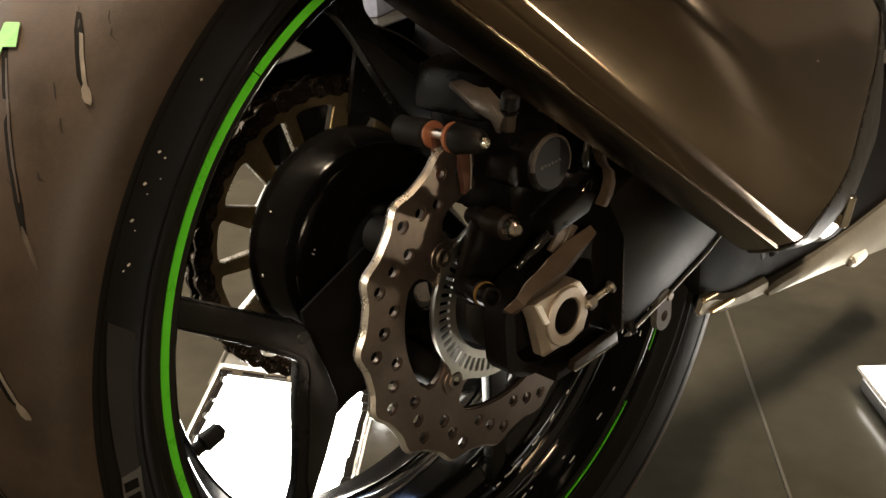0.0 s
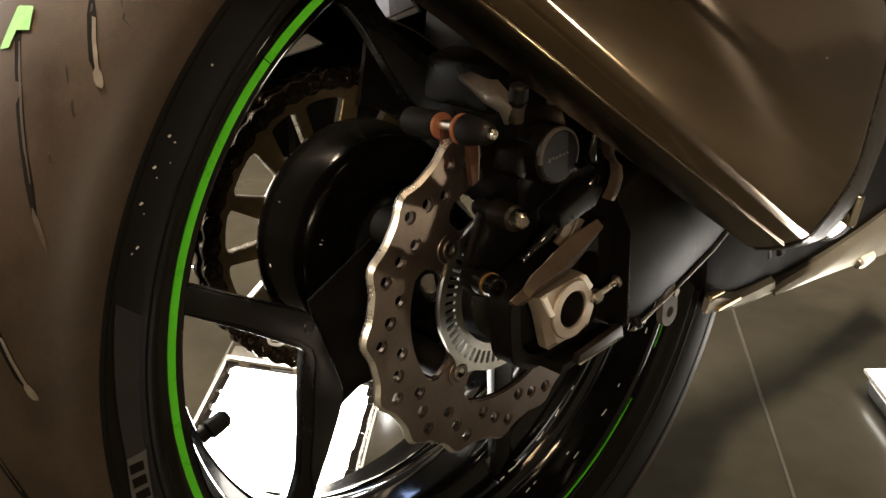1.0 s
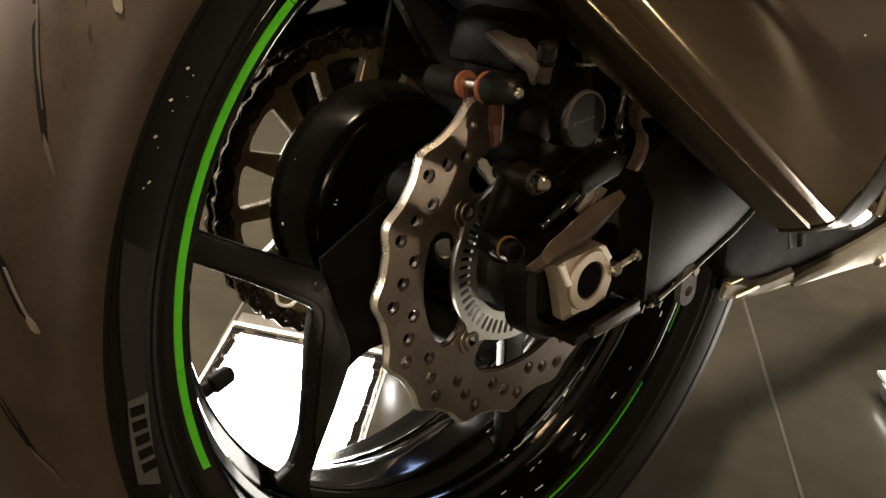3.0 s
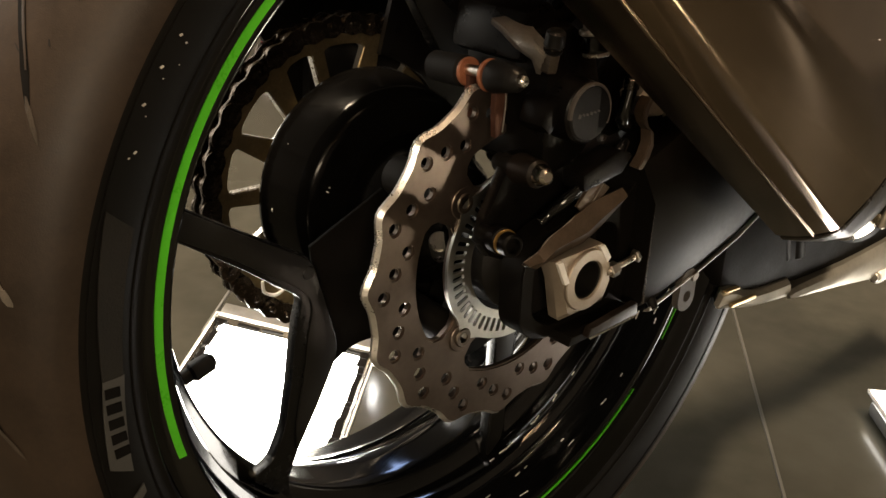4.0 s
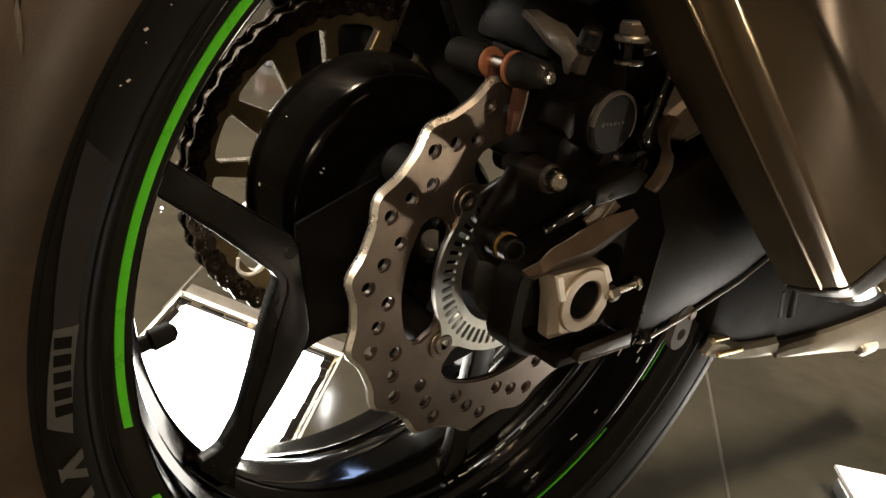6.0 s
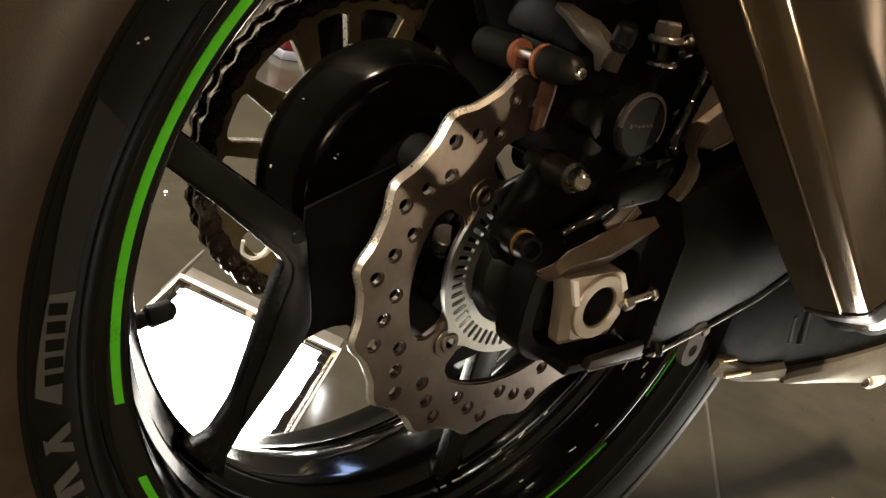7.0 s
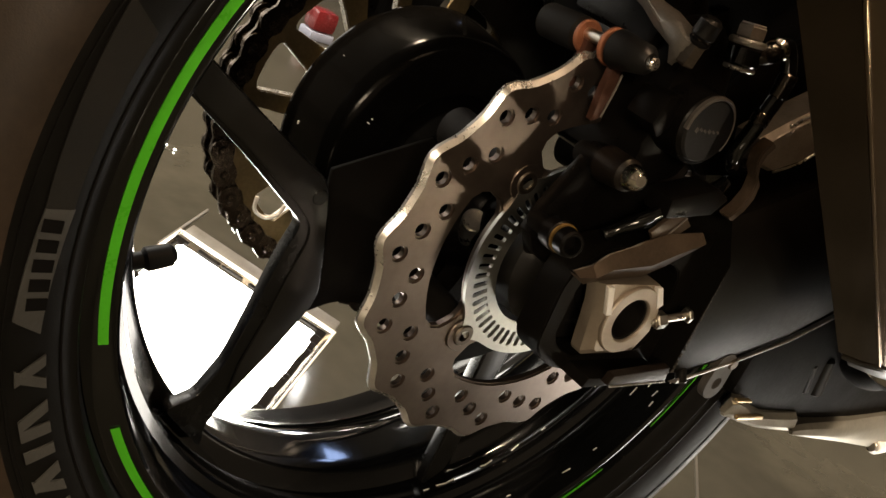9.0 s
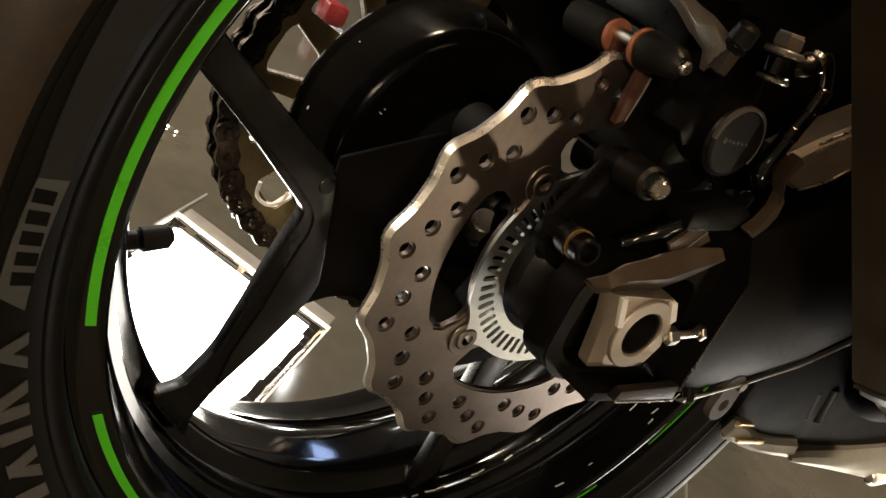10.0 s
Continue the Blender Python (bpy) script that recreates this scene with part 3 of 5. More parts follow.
# painted glints: bright flecks for the specular dots on the hub
for x, y, z, w, h, a in ((-0.0600, 0.0181, 0.3320, 0.0016, 0.0007, 20), (-0.0585, 0.0182, 0.3345, 0.0008, 0.0005, -30), (-0.0797, 0.0500, 0.3140, 0.0005, 0.0020, 0), (-0.0675, 0.0500, 0.3555, 0.0005, 0.0018, -35), (-0.0700, 0.0500, 0.3510, 0.0005, 0.0010, -35)):
    part("hub_glint", box(pose(x, y, z, 0, a, 0), w, 0.0012, h, 0.0002), BRIGHT_EDGE, wheel, "painted glint")

# green tape on the rim face
def tape(a0, a1, r0=0.2201, r1=0.2238):
    def y(r):
        return -0.0764 + (r - 0.2195) * 0.28 - 0.0010
    return arc_strip([(r0, y(r0)), (r1, y(r1)), (r1, y(r1) + 0.0006), (r0, y(r0) + 0.0006)], a0, a1, max(6, int(abs(a1 - a0))))


for a0, a1 in ((-19.5, 64), (64.4, 132.3), (132.45, 196.8), (208.5, 312.6)):
    part("rim_tape", tape(a0, a1), GREEN, wheel, "bright green adhesive rim stripe")
# worn, narrowed ends of the stripe either side of the bare stretch
for a0, a1, r0, r1 in ((-32.5, -20, 0.2224, 0.2234), (312.8, 314.8, 0.2212, 0.2236), (315.0, 316.2, 0.2222, 0.2234)):
    part("rim_tape", tape(a0, a1, r0, r1), GREEN, wheel, "worn green shred of rim stripe")
c = Vector((-0.189, -0.008, 0.2465))
d = Vector((0.93, -0.06, 0.35)).normalized()
part("valve_stem", rod(c - d * 0.008, c + d * 0.020, 0.0050, 0.0042), BOOT, wheel)
part("valve_cap", rod(c + d * 0.017, c + d * 0.034, 0.0060, 0.0056, 20, 0.003), BOOT, wheel, "black plastic valve cap")

# small bright flecks on the lacquer of the rim
rnd = random.Random(11)
for i in range(52):
    a = rnd.choice((rnd.uniform(112, 178), rnd.uniform(270, 345), rnd.uniform(275, 340)))
    r, y = rnd.choice(((0.2132, -0.0665), (0.2120, -0.0600), (0.2109, -0.0550), (0.2028, -0.0365), (0.2137, -0.0695)))
    c = Vector(polar(r - 0.0002, a, y))
    rad = Vector((math.cos(radians(a)), 0, math.sin(radians(a))))
    m = Matrix.Translation(c) @ rad.to_track_quat("Z", "Y").to_matrix().to_4x4() @ pose(0, 0, 0, 0, 0, rnd.uniform(-9, 9))
    part("rim_fleck", box(m, rnd.uniform(0.0003, 0.0008), rnd.uniform(0.0020, 0.0080), 0.0005, 0.0001), BRIGHT_EDGE, wheel)

# tyre
TY = [(0.2230, -0.0640), (0.2312, -0.0745), (0.2328, -0.0820), (0.2350, -0.0872), (0.2375, -0.0866), (0.2400, -0.0885), (0.2480, -0.0917), (0.2580, -0.0930),
      (0.2660, -0.0927), (0.2680, -0.0925), (0.2770, -0.0895), (0.2850, -0.0838), (0.2930, -0.0750), (0.3000, -0.0640), (0.3060, -0.0500), (0.3110, -0.0330), (0.3140, -0.0160), (0.3150, 0)]
TY += [(r, -y) for r, y in reversed(TY[:-1])]
CORE = [(r - 0.0016, y * 0.975) if r > 0.2662 else (r, y) for r, y in TY]
tyre = part("tyre", lathe(CORE + [(0.215, 0.060), (0.215, -0.060)], 200, closed=True), RUBBER, bike, "black rubber sports tyre with moulded sidewall", 60)
BAND = [p for p in TY if p[0] > 0.2659]
part("tread", lathe(BAND + [(r - 0.0030, y * 0.95) for r, y in reversed(BAND)], 200, closed=True), TREAD, tyre, "scrubbed dusty brown tread", 60)


def ty(r):
    """Where the sidewall's surface stands at a radius."""
    rs = [p[0] for p in TY[:18]]
    ys = [p[1] for p in TY[:18]]
    return float(np.interp(r, rs, ys))


def on_tyre(outline, lift, thick, n=1):
    """A patch laid on the sidewall; outline in (radius, degrees), subdivided along its edges."""
    from mathutils.geometry import delaunay_2d_cdt
    bm = bmesh.new()
    pts = []
    for i in range(len(outline)):
        (r0, a0), (r1, a1) = outline[i], outline[(i + 1) % len(outline)]
        k = max(1, int(max(abs(a1 - a0) / 1.5, abs(r1 - r0) / 0.0015)))
        pts += [(r0 + (r1 - r0) * j / k, a0 + (a1 - a0) * j / k) for j in range(k)]
    flat = [Vector((r * math.cos(radians(a)), r * math.sin(radians(a)))) for r, a in pts]
    es = [(i, (i + 1) % len(flat)) for i in range(len(flat))]
    ov, _, of, _, _, _ = delaunay_2d_cdt(flat, es, [], 0, 1e-7)
    cen = np.array([np.mean([ov[i][:] for i in f], axis=0) for f in of])
    keep = inside(cen, [p[:] for p in flat])
    lay = []
    for dy in (lift, lift + thick):
        lay.append([bm.verts.new((AX[0] + v[0], ty(v.length) - dy, AX[2] + v[1])) for v in ov])
    for f, k in zip(of, keep):
        if k:
            bm.faces.new([lay[1][i] for i in f])
    for i in range(len(flat)):
        j = (i + 1) % len(flat)
        bm.faces.new((lay[0][i], lay[0][j], lay[1][j], lay[1][i]))
    return bm


# moulded panel and lettering shapes on the sidewall, as plain bars
part("moulded_panel", on_tyre([(0.2465, 164.5), (0.2465, 180), (0.2565, 180), (0.2610, 163)], 0.0001, 0.0007), PANEL_RUBBER, tyre, "matt moulded panel")
part("label_plate", on_tyre([(0.2460, 180.0), (0.2500, 191.4), (0.2600, 189.8), (0.2565, 180.0)], 0.0001, 0.0009), RUBBER_PRINT, tyre, "grey printed sidewall label")
for i in range(5):
    a = 181.0 + i * 1.75
    part("label_bar", on_tyre([(0.2490, a), (0.2490, a + 1.1), (0.2562, a + 0.9), (0.2562, a - 0.2)], 0.0008, 0.0006), GROOVE, tyre)
for i, (lean, w) in enumerate(((1.5, 0.55), (-1.5, 0.55), (1.4, 0.6), (0, 0.6), (0, 0.6), (1.3, 0.6), (-1.4, 0.6), (0, 0.7))):
    a = 194.2 + i * 2.45
    part("letter_bar", on_tyre([(0.2475, a - w), (0.2475, a + w), (0.2588, a + lean + w), (0.2588, a + lean - w)], 0.0001, 0.0009), RUBBER_PRINT, tyre, "raised grey lettering bar")
for r in (0.2415, 0.2625):
    part("sidewall_ring", arc_strip([(r - 0.0006, ty(r) + 0.0004), (r - 0.0004, ty(r) - 0.0006), (r + 0.0004, ty(r) - 0.0006), (r + 0.0006, ty(r) + 0.0004)], 0, 360, 160), RUBBER, tyre)


# tread grooves: slanting cuts on the shoulder, a long and a short one in turn, near-black for their shade, each with a
# strip painted as its lit floor and a paler end
def groove(line, half, lift, thick, taper=0.55):
    """A strip along (radius, degrees); half is its half width over the curved shoulder."""
    k = len(line) - 1
    w = []
    for i, (r, a) in enumerate(line):
        slope = (ty(r + 0.001) - ty(r - 0.001)) / 0.002
        w.append(half * (taper if i in (0, k) else 1.0) / math.hypot(1, slope))
    up = [(r + d, a) for (r, a), d in zip(line, w)]
    dn = [(r - d, a) for (r, a), d in reversed(list(zip(line, w)))]
    return on_tyre(up + dn, lift, thick)


LONG = ((0.2938, -1.9), (0.2974, -4.5), (0.3010, -7.0), (0.3043, -9.7), (0.3075, -12.6), (0.3098, -14.9), (0.3114, -17.2))
SHORT = ((0.2912, -1.0), (0.2930, -1.7), (0.2962, -3.4), (0.2990, -5.1), (0.3013, -6.6))
for k in range(13):
    turn = k * 360 / 13
    for line, a, half in ((LONG, 158.5, 0.0021), (SHORT, 144.6, 0.0024)):
        pts = [(r, d + a + turn) for r, d in line]
        part("tread_groove", groove(pts, half, 0.0001, 0.0003), GROOVE, tyre)
    pts = [(r - 0.0004, d + 144.6 + turn) for r, d in SHORT[:-1]]
    part("groove_floor", groove(pts, 0.0010, 0.0005, 0.0003, 0.9), LIT_FLOOR, tyre, "pale strip for the lit groove floor")
    pts = [(r - 0.0002, d + 158.5 + turn) for r, d in LONG[1:-1]]
    part("groove_floor", groove(pts, 0.0007, 0.0005, 0.0003, 0.5), TREAD, tyre)
    part("groove_end", groove([(r, d + 144.6 + turn) for r, d in ((0.2890, 0.0), (0.2896, -0.3), (0.2908, -0.9), (0.2915, -1.3))], 0.0021, 0.0005, 0.0006, 0.6), LIT_FLOOR, tyre, "pale groove end")
    part("groove_end", groove([(r, d + 158.5 + turn) for r, d in ((0.2888, 0.5), (0.2906, -0.4), (0.2938, -1.9), (0.2952, -2.7))], 0.0013, 0.0005, 0.0004, 0.25), TREAD_DUST, tyre, "dusty pointed groove end")
# short scrub marks beside the cuts
rnd = random.Random(21)
for i in range(12):
    r, a = rnd.uniform(0.292, 0.309), rnd.uniform(136, 158)
    part("scrub_mark", groove([(r, a), (r - 0.0008, a + rnd.uniform(0.2, 0.7)), (r - rnd.uniform(0.0015, 0.0030), a + rnd.uniform(0.3, 1.2))], rnd.uniform(0.0003, 0.0007), 0.0001, 0.0002), SCRUBBED, tyre)

# a dab of green chalk across the long groove, with a thin tail
part("chalk_mark", on_tyre([(0.3123, 140.9), (0.3108, 140.6), (0.3095, 142.5), (0.3113, 142.85)], 0.0020, 0.0020), GREEN_CHALK, tyre, "pale green chalk mark")
part("chalk_mark", on_tyre([(0.3124, 141.0), (0.3114, 142.85), (0.3113, 144.4), (0.3120, 144.7)], 0.0020, 0.0020), GREEN_CHALK, tyre, "pale green chalk tail")

# pale drops of polish flung on the sidewall
for r, a, lg, lean in ((0.2545, 137.87, 0.0022, 0.2), (0.2577, 146.0, 0.0026, 0.5), (0.2538, 146.34, 0.0016, 0.4), (0.2588, 149.32, 0.0028, 0.6), (0.2593, 153.0, 0.0028, 0.7), (0.2555, 157.3, 0.0026, 0.8), (0.2575, 157.95, 0.0014, 0.9),
                       (0.2560, 150.2, 0.0010, 0.6), (0.2566, 153.9, 0.0009, 0.7), (0.2520, 148.4, 0.0008, 0.4)):
    w, h = lg / 0.2577 * 57.3 * 0.30, lg * 0.30
    part("polish_drop", on_tyre([(r - h, a - w * lean), (r, a - w), (r + h, a + w * lean), (r, a + w)], 0.0002, 0.0005), POLISH_DROP, tyre, "dried pale drop")

# brake disc
def petal(a):
    s = math.cos(16 * radians(a - 135))
    return 0.1087 + 0.0027 * s + 0.0006 * math.cos(32 * radians(a - 135))


outer = [(petal(a) * math.cos(radians(a)), petal(a) * math.sin(radians(a))) for a in np.arange(0, 360, 1.875)]
holes = []
for g in range(16):
    a = 100.2 + 22.5 * g
    for r, d in ((0.0852, 0.0), (0.0919, 7.77), (0.0988, 15.3)):
        holes.append(ring_pts(0.0033, 12, r * math.cos(radians(a + d)), r * math.sin(radians(a + d))))
WINDOWS = ((153.5, 217), (240.5, 308), (333.5, 397), (60.5, 128))
for a0, a1 in WINDOWS:
    holes.append(arc_window(0.0535, 0.0757, a0, a1, corner=0.10))
holes.append(ring_pts(0.050, 48))
bm = plate(outer, holes, -0.0875, -0.0825)
bmesh.ops.recalc_face_normals(bm, faces=bm.faces[:])
rim = [e for e in bm.edges if all(v.co.y < -0.0874 and math.hypot(v.co.x - AX.x, v.co.z - AX.z) > 0.104 for v in e.verts) and len(e.link_faces) == 2 and e.calc_face_angle(0) > 1.0]
bmesh.ops.bevel(bm, geom=rim, offset=0.0022, segments=1, affect="EDGES", clamp_overlap=True)
bm = soften(bm, 0.0011)
# paler steel on the outer edge stands in for its highlight
for f in bm.faces:
    c = f.calc_center_median() - AX
    if abs(f.normal.y) < 0.85 and math.hypot(c.x, c.z) > 0.1035:
        f.material_index = 1
disc = part("brake_disc", bm, [STEEL, PALE_STEEL], bike, "petal-edged drilled steel brake disc, brown with wear", 30)
# rounded lugs and the bolts that hold the disc
for a in (139, 229.5, 319, 49.5):
    c = Vector(polar(0.0595, a, -0.0875))
    part("disc_post", rod(c + Vector((0, 0.0045, 0)), c + Vector((0.0, 0.058, 0)), 0.0095, 0.0120), SHADE_BLACK, wheel)
    part("disc_lug", rod(c, c + Vector((0, -0.0011, 0)), 0.0094, chamfer=0.0008, seg=28), STEEL, disc)
    part("disc_bolt", rod(c + Vector((0, -0.0011, 0)), c + Vector((0, -0.0022, 0)), 0.0060, 0.0056, 24, 0.0006, hollow=0.0031, depth=0.0020), BOLT_STEEL, disc, "socket-head disc bolt")
# toothed ring for the wheel speed sensor
slots = []
for k in range(56):
    a = k * 360 / 56 + 1.0
    slots.append([(r * math.cos(radians(a + d)), r * math.sin(radians(a + d))) for r, d in ((0.0418, -1.0), (0.0424, -1.75), (0.0492, -1.75), (0.0503, -1.2), (0.0505, 0), (0.0503, 1.2), (0.0492, 1.75), (0.0424, 1.75), (0.0418, 1.0))])
outer = []
for a in np.arange(0, 360, 3):
    r = 0.0548 + 0.0050 * max(math.exp(-((((a - b) + 180) % 360 - 180) / 8.0) ** 2) for b in (139, 229.5, 319, 49.5))
    outer.append((r * math.cos(radians(a)), r * math.sin(radians(a))))
part("sensor_ring", plate(outer, slots + [ring_pts(0.0368, 48)], -0.0888, -0.0868), RING_STEEL, bike, "slotted steel wheel-speed sensor ring")
bm = lathe([(0.012, -0.112), (0.024, -0.110), (0.027, -0.100), (0.033, -0.094), (0.034, -0.080), (0.012, -0.080)], 40, closed=True)
part("hub_seal", bm, SATIN_BLACK, bike)

PLATE_BROWN = material("stained_plate", (0.018, 0.013, 0.010), 0.4, 0.1, 60, 0.4, 0.1, 0.2, 700, spec=0.3)
# axle, its block and the right arm of the swingarm
arm = part("swingarm", rod((0.46, -0.13, 0.47), (0.46, 0.13, 0.47), 0.045, seg=32), SATIN_BLACK, bike, "satin black swingarm with open axle slot")
E1 = rounded([(-0.038, 0.290), (-0.040, 0.330), (-0.026, 0.346), (0.048, 0.356), (0.060, 0.372), (0.066, 0.287), (0.050, 0.2835), (-0.020, 0.2795)], 0.024)
slot = rounded([(-0.029, 0.296), (-0.030, 0.328), (-0.020, 0.338), (0.040, 0.343), (0.044, 0.293), (-0.012, 0.2865)], 0.015)
part("arm_end", soften(plate(E1, [slot], -0.131, -0.114, centre=(0, 0, 0)), 0.002), BEAM_BLACK, arm)
part("arm_foot", prism([(-0.012, 0.2795), (0.048, 0.2835), (0.048, 0.2875), (-0.010, 0.2850)], -0.146, -0.112, 0.001), BEAM_BLACK, arm)
part("foot_plate", prism([(-0.004, 0.2855), (0.040, 0.2885), (0.0385, 0.2965), (0.018, 0.2938), (-0.002, 0.2910)], -0.1525, -0.1475, 0.0008), PLATE_BROWN, arm, "brown-stained plate below the axle")
part("foot_edge", rod((-0.002, -0.1522, 0.2850), (0.040, -0.1522, 0.2881), 0.0006, seg=8), ZINC, arm, "bright edge strip")
bm = bmesh.new()
st = []
for x, zl, zh, yo in ((0.052, 0.285, 0.372, -0.1455), (0.066, 0.2872, 0.380, -0.147), (0.104, 0.299, 0.398, -0.148), (0.144, 0.3130, 0.416, -0.148), (0.194, 0.338, 0.440, -0.147),
                      (0.30, 0.380, 0.475, -0.140), (0.46, 0.425, 0.515, -0.125)):
    st.append([(x, yo + 0.002, zl + 0.002), (x, yo, zl + 0.006), (x, yo, zh - 0.02), (x, yo + 0.012, zh), (x, -0.105, zh), (x, -0.102, zl + 0.002), (x, yo + 0.004, zl)])
part("arm_beam", sweep(None, st), BEAM_BLACK, arm, "", 50)
# bright lower lip of the beam
st = [[(x, -0.1480, z + h), (x, -0.1490, z + 0.5 * h), (x, -0.1488, z - 0.4 * h), (x, -0.1440, z - 0.0026)] for x, z, h in ((0.057, 0.2848, 0.0018), (0.064, 0.2868, 0.0018), (0.076, 0.2903, 0.0009), (0.104, 0.2988, 0.0007), (0.144, 0.3126, 0.0006), (0.194, 0.3376, 0.0006))]
part("arm_lip", sweep(None, st), BRACE_GREY, arm, "bright edge strip", 30)
part("arm_collar", rod((0.061, -0.149, 0.2845), (0.064, -0.141, 0.293), 0.003), SATIN_BLACK, arm)
# lug with an eye under the beam
lug = ring_pts(0.0085, 16, 0.096, 0.282)
lug = [(x, max(z, 0.282) + (0.012 if z > 0.282 else 0)) if z > 0.282 else (x, z) for x, z in lug]
part("eye_lug", plate(lug, [ring_pts(0.0038, 14, 0.0965, 0.2835)], -0.148, -0.1435, centre=(0, 0, 0)), PISTON_GREY, arm, "grey steel lug with an eye")
part("lug_bolt", rod((0.1015, -0.142, 0.2965), (0.1015, -0.1492, 0.2960), 0.0036), BOLT_STEEL, arm)
# top rail and brace
# rows of the folded guard: bottom edge, crease, top edge, inner lip
GUARD = (((-0.0430, 0.3325), (-0.0435, 0.3338), (-0.0430, 0.3345)), ((-0.0330, 0.3283), (-0.0325, 0.3345), (-0.0325, 0.3380)), ((-0.0220, 0.3310), (-0.0235, 0.3395), (-0.0250, 0.3445)),
         ((-0.0090, 0.3335), (-0.0100, 0.3420), (-0.0115, 0.3497)), ((0.0050, 0.3355), (0.0010, 0.3440), (-0.0050, 0.3535)), ((0.0180, 0.3420), (0.0150, 0.3510), (0.0090, 0.3590)), ((0.0320, 0.3550), (0.0330, 0.3590), (0.0335, 0.3625)))
st = [[(b[0], -0.1345, b[1]), (c[0], -0.1395, c[1]), (u[0], -0.1345, u[1]), (u[0] + 0.001, -0.1325, u[1] - 0.0008), (c[0], -0.1375, c[1]), (b[0], -0.1325, b[1] + 0.0006)] for b, c, u in GUARD]
part("top_rail", sweep(None, st), BROWN_RAIL, arm, "brown folded sheet guard", 20)
rnd = random.Random(8)
line = [Vector((u[0], -0.1342, u[1] + rnd.uniform(-0.0004, 0.0004))) for b, c, u in GUARD[:5]]
part("rail_edge", tube(line, lambda u: 0.00035 + 0.0002 * math.sin(17 * u), 6), BRACE_GREY, arm, "bright edge strip")
# grey tab over the guard, with a bright folded edge
bm = prism([(-0.0030, 0.3575), (0.0070, 0.3680), (0.0165, 0.3685), (0.0240, 0.3640), (0.0150, 0.3560), (0.0040, 0.3517)], -0.1330, -0.1308, 0.0006)
part("guard_tab", bm, BROWN_RAIL, arm, "dull brown sheet tab")
part("tab_edge", tube([(0.0040, -0.1334, 0.3520), (0.0100, -0.1336, 0.3590), (0.0165, -0.1338, 0.3680)], 0.0005, 6), BRACE_GREY, arm, "bright folded edge")
bm = prism([(0.0185, 0.3755), (0.0225, 0.3800), (0.0255, 0.3835), (0.0275, 0.3790), (0.0310, 0.3745), (0.0240, 0.3735)], -0.1350, -0.1300, 0.0008)
part("cable_clip", bm, PISTON_GREY, arm, "grey cable clip")
BR = [(0.0470, 0.4125, 0.4000), (0.0620, 0.4235, 0.3985), (0.0800, 0.4350, 0.4065), (0.0960, 0.4450, 0.4185), (0.1500, 0.4800, 0.4560), (0.2600, 0.5400, 0.5150)]
st = [[(x - 0.002, -0.1290, zh), (x, -0.1325, zh - 0.002), (x + 0.003, -0.1325, zl + 0.002), (x + 0.004, -0.1290, zl), (x + 0.004, -0.1150, zl), (x - 0.002, -0.1150, zh)] for x, zh, zl in BR]
part("brace", sweep(None, st), BRACE_GREY, arm, "grey brace rising forward", 30)
# bright strips paint the highlight along the brace's edges
part("brace_highlight", tube([(x - 0.0012, -0.1312, zh - 0.0008) for x, zh, zl in BR[1:5]], 0.0008, 6), ZINC, arm, "bright edge strip")
part("brace_highlight", tube([(x + 0.003, -0.1327, zl + 0.001) for x, zh, zl in BR[1:5]], 0.0007, 6), ZINC, arm, "bright edge strip")
rnd = random.Random(3)
for i in range(16):
    u = i / 15
    k = rnd.uniform(0.4, 1.0)
    c = Vector((0.0480 + 0.037 * u, -0.1305, 0.4120 + 0.0238 * u))
    part("weld_bead", rod(c + Vector((0, -0.0030 * k, -0.0012)), c + Vector((0, 0.0030 * k, 0.0006)), 0.0009 + 0.0006 * rnd.random(), seg=8), BRACE_GREY, arm)
st = [[(x - 0.0022, -0.1400, z + 0.001), (x + 0.0022, -0.1400, z - 0.001), (x + 0.0026, -0.1330, z - 0.001), (x - 0.0022, -0.1330, z + 0.001)]
      for x, z in ((0.0400, 0.3735), (0.0455, 0.3800), (0.0480, 0.3870), (0.0465, 0.3945), (0.0415, 0.3985), (0.0385, 0.4035), (0.0390, 0.4085), (0.0425, 0.4140))]
part("brace_strap", soften(sweep(None, st), 0.0006), BROWN_RAIL, arm, "brown curved strap", 40)
# pale wear along the rear edge of the beam
rnd = random.Random(21)
for i in range(26):
    u = i / 25
    z = 0.2890 + 0.055 * u
    part("edge_wear", rod((0.0535 - 0.0015 * u + rnd.uniform(-0.0005, 0.0005), -0.1457, z), (0.0533 - 0.0015 * u + rnd.uniform(-0.0005, 0.0005), -0.1457, z + rnd.uniform(0.0008, 0.0024)), 0.0006 * (1.15 - u), seg=6), PISTON_GREY, arm)

BF = [(-0.0240, 0.3320), (0.0150, 0.3345), (0.0220, 0.3260), (0.0260, 0.3090), (0.0215, 0.3000), (0.0130, 0.2975), (-0.0060, 0.2960), (-0.0085, 0.2975), (-0.0160, 0.3190)]
BB = [(-0.0245, 0.3305), (0.0155, 0.3345), (0.0230, 0.3262), (0.0280, 0.3090), (0.0270, 0.2945), (0.0140, 0.2930), (-0.0100, 0.2915), (-0.0120, 0.2935), (-0.0185, 0.3180)]
HC = (0.0045, 0, 0.3150)
bm = sweep(None, [[(x, -0.1395, z) for x, z in BF], [(x, -0.1350, z) for x, z in BB], [(x, -0.1285, z) for x, z in BB]], cap=False)
plate(BF, [ring_pts(0.0125, 36, HC[0], HC[2])], -0.1395, -0.1385, centre=(0, 0, 0), bm=bm)
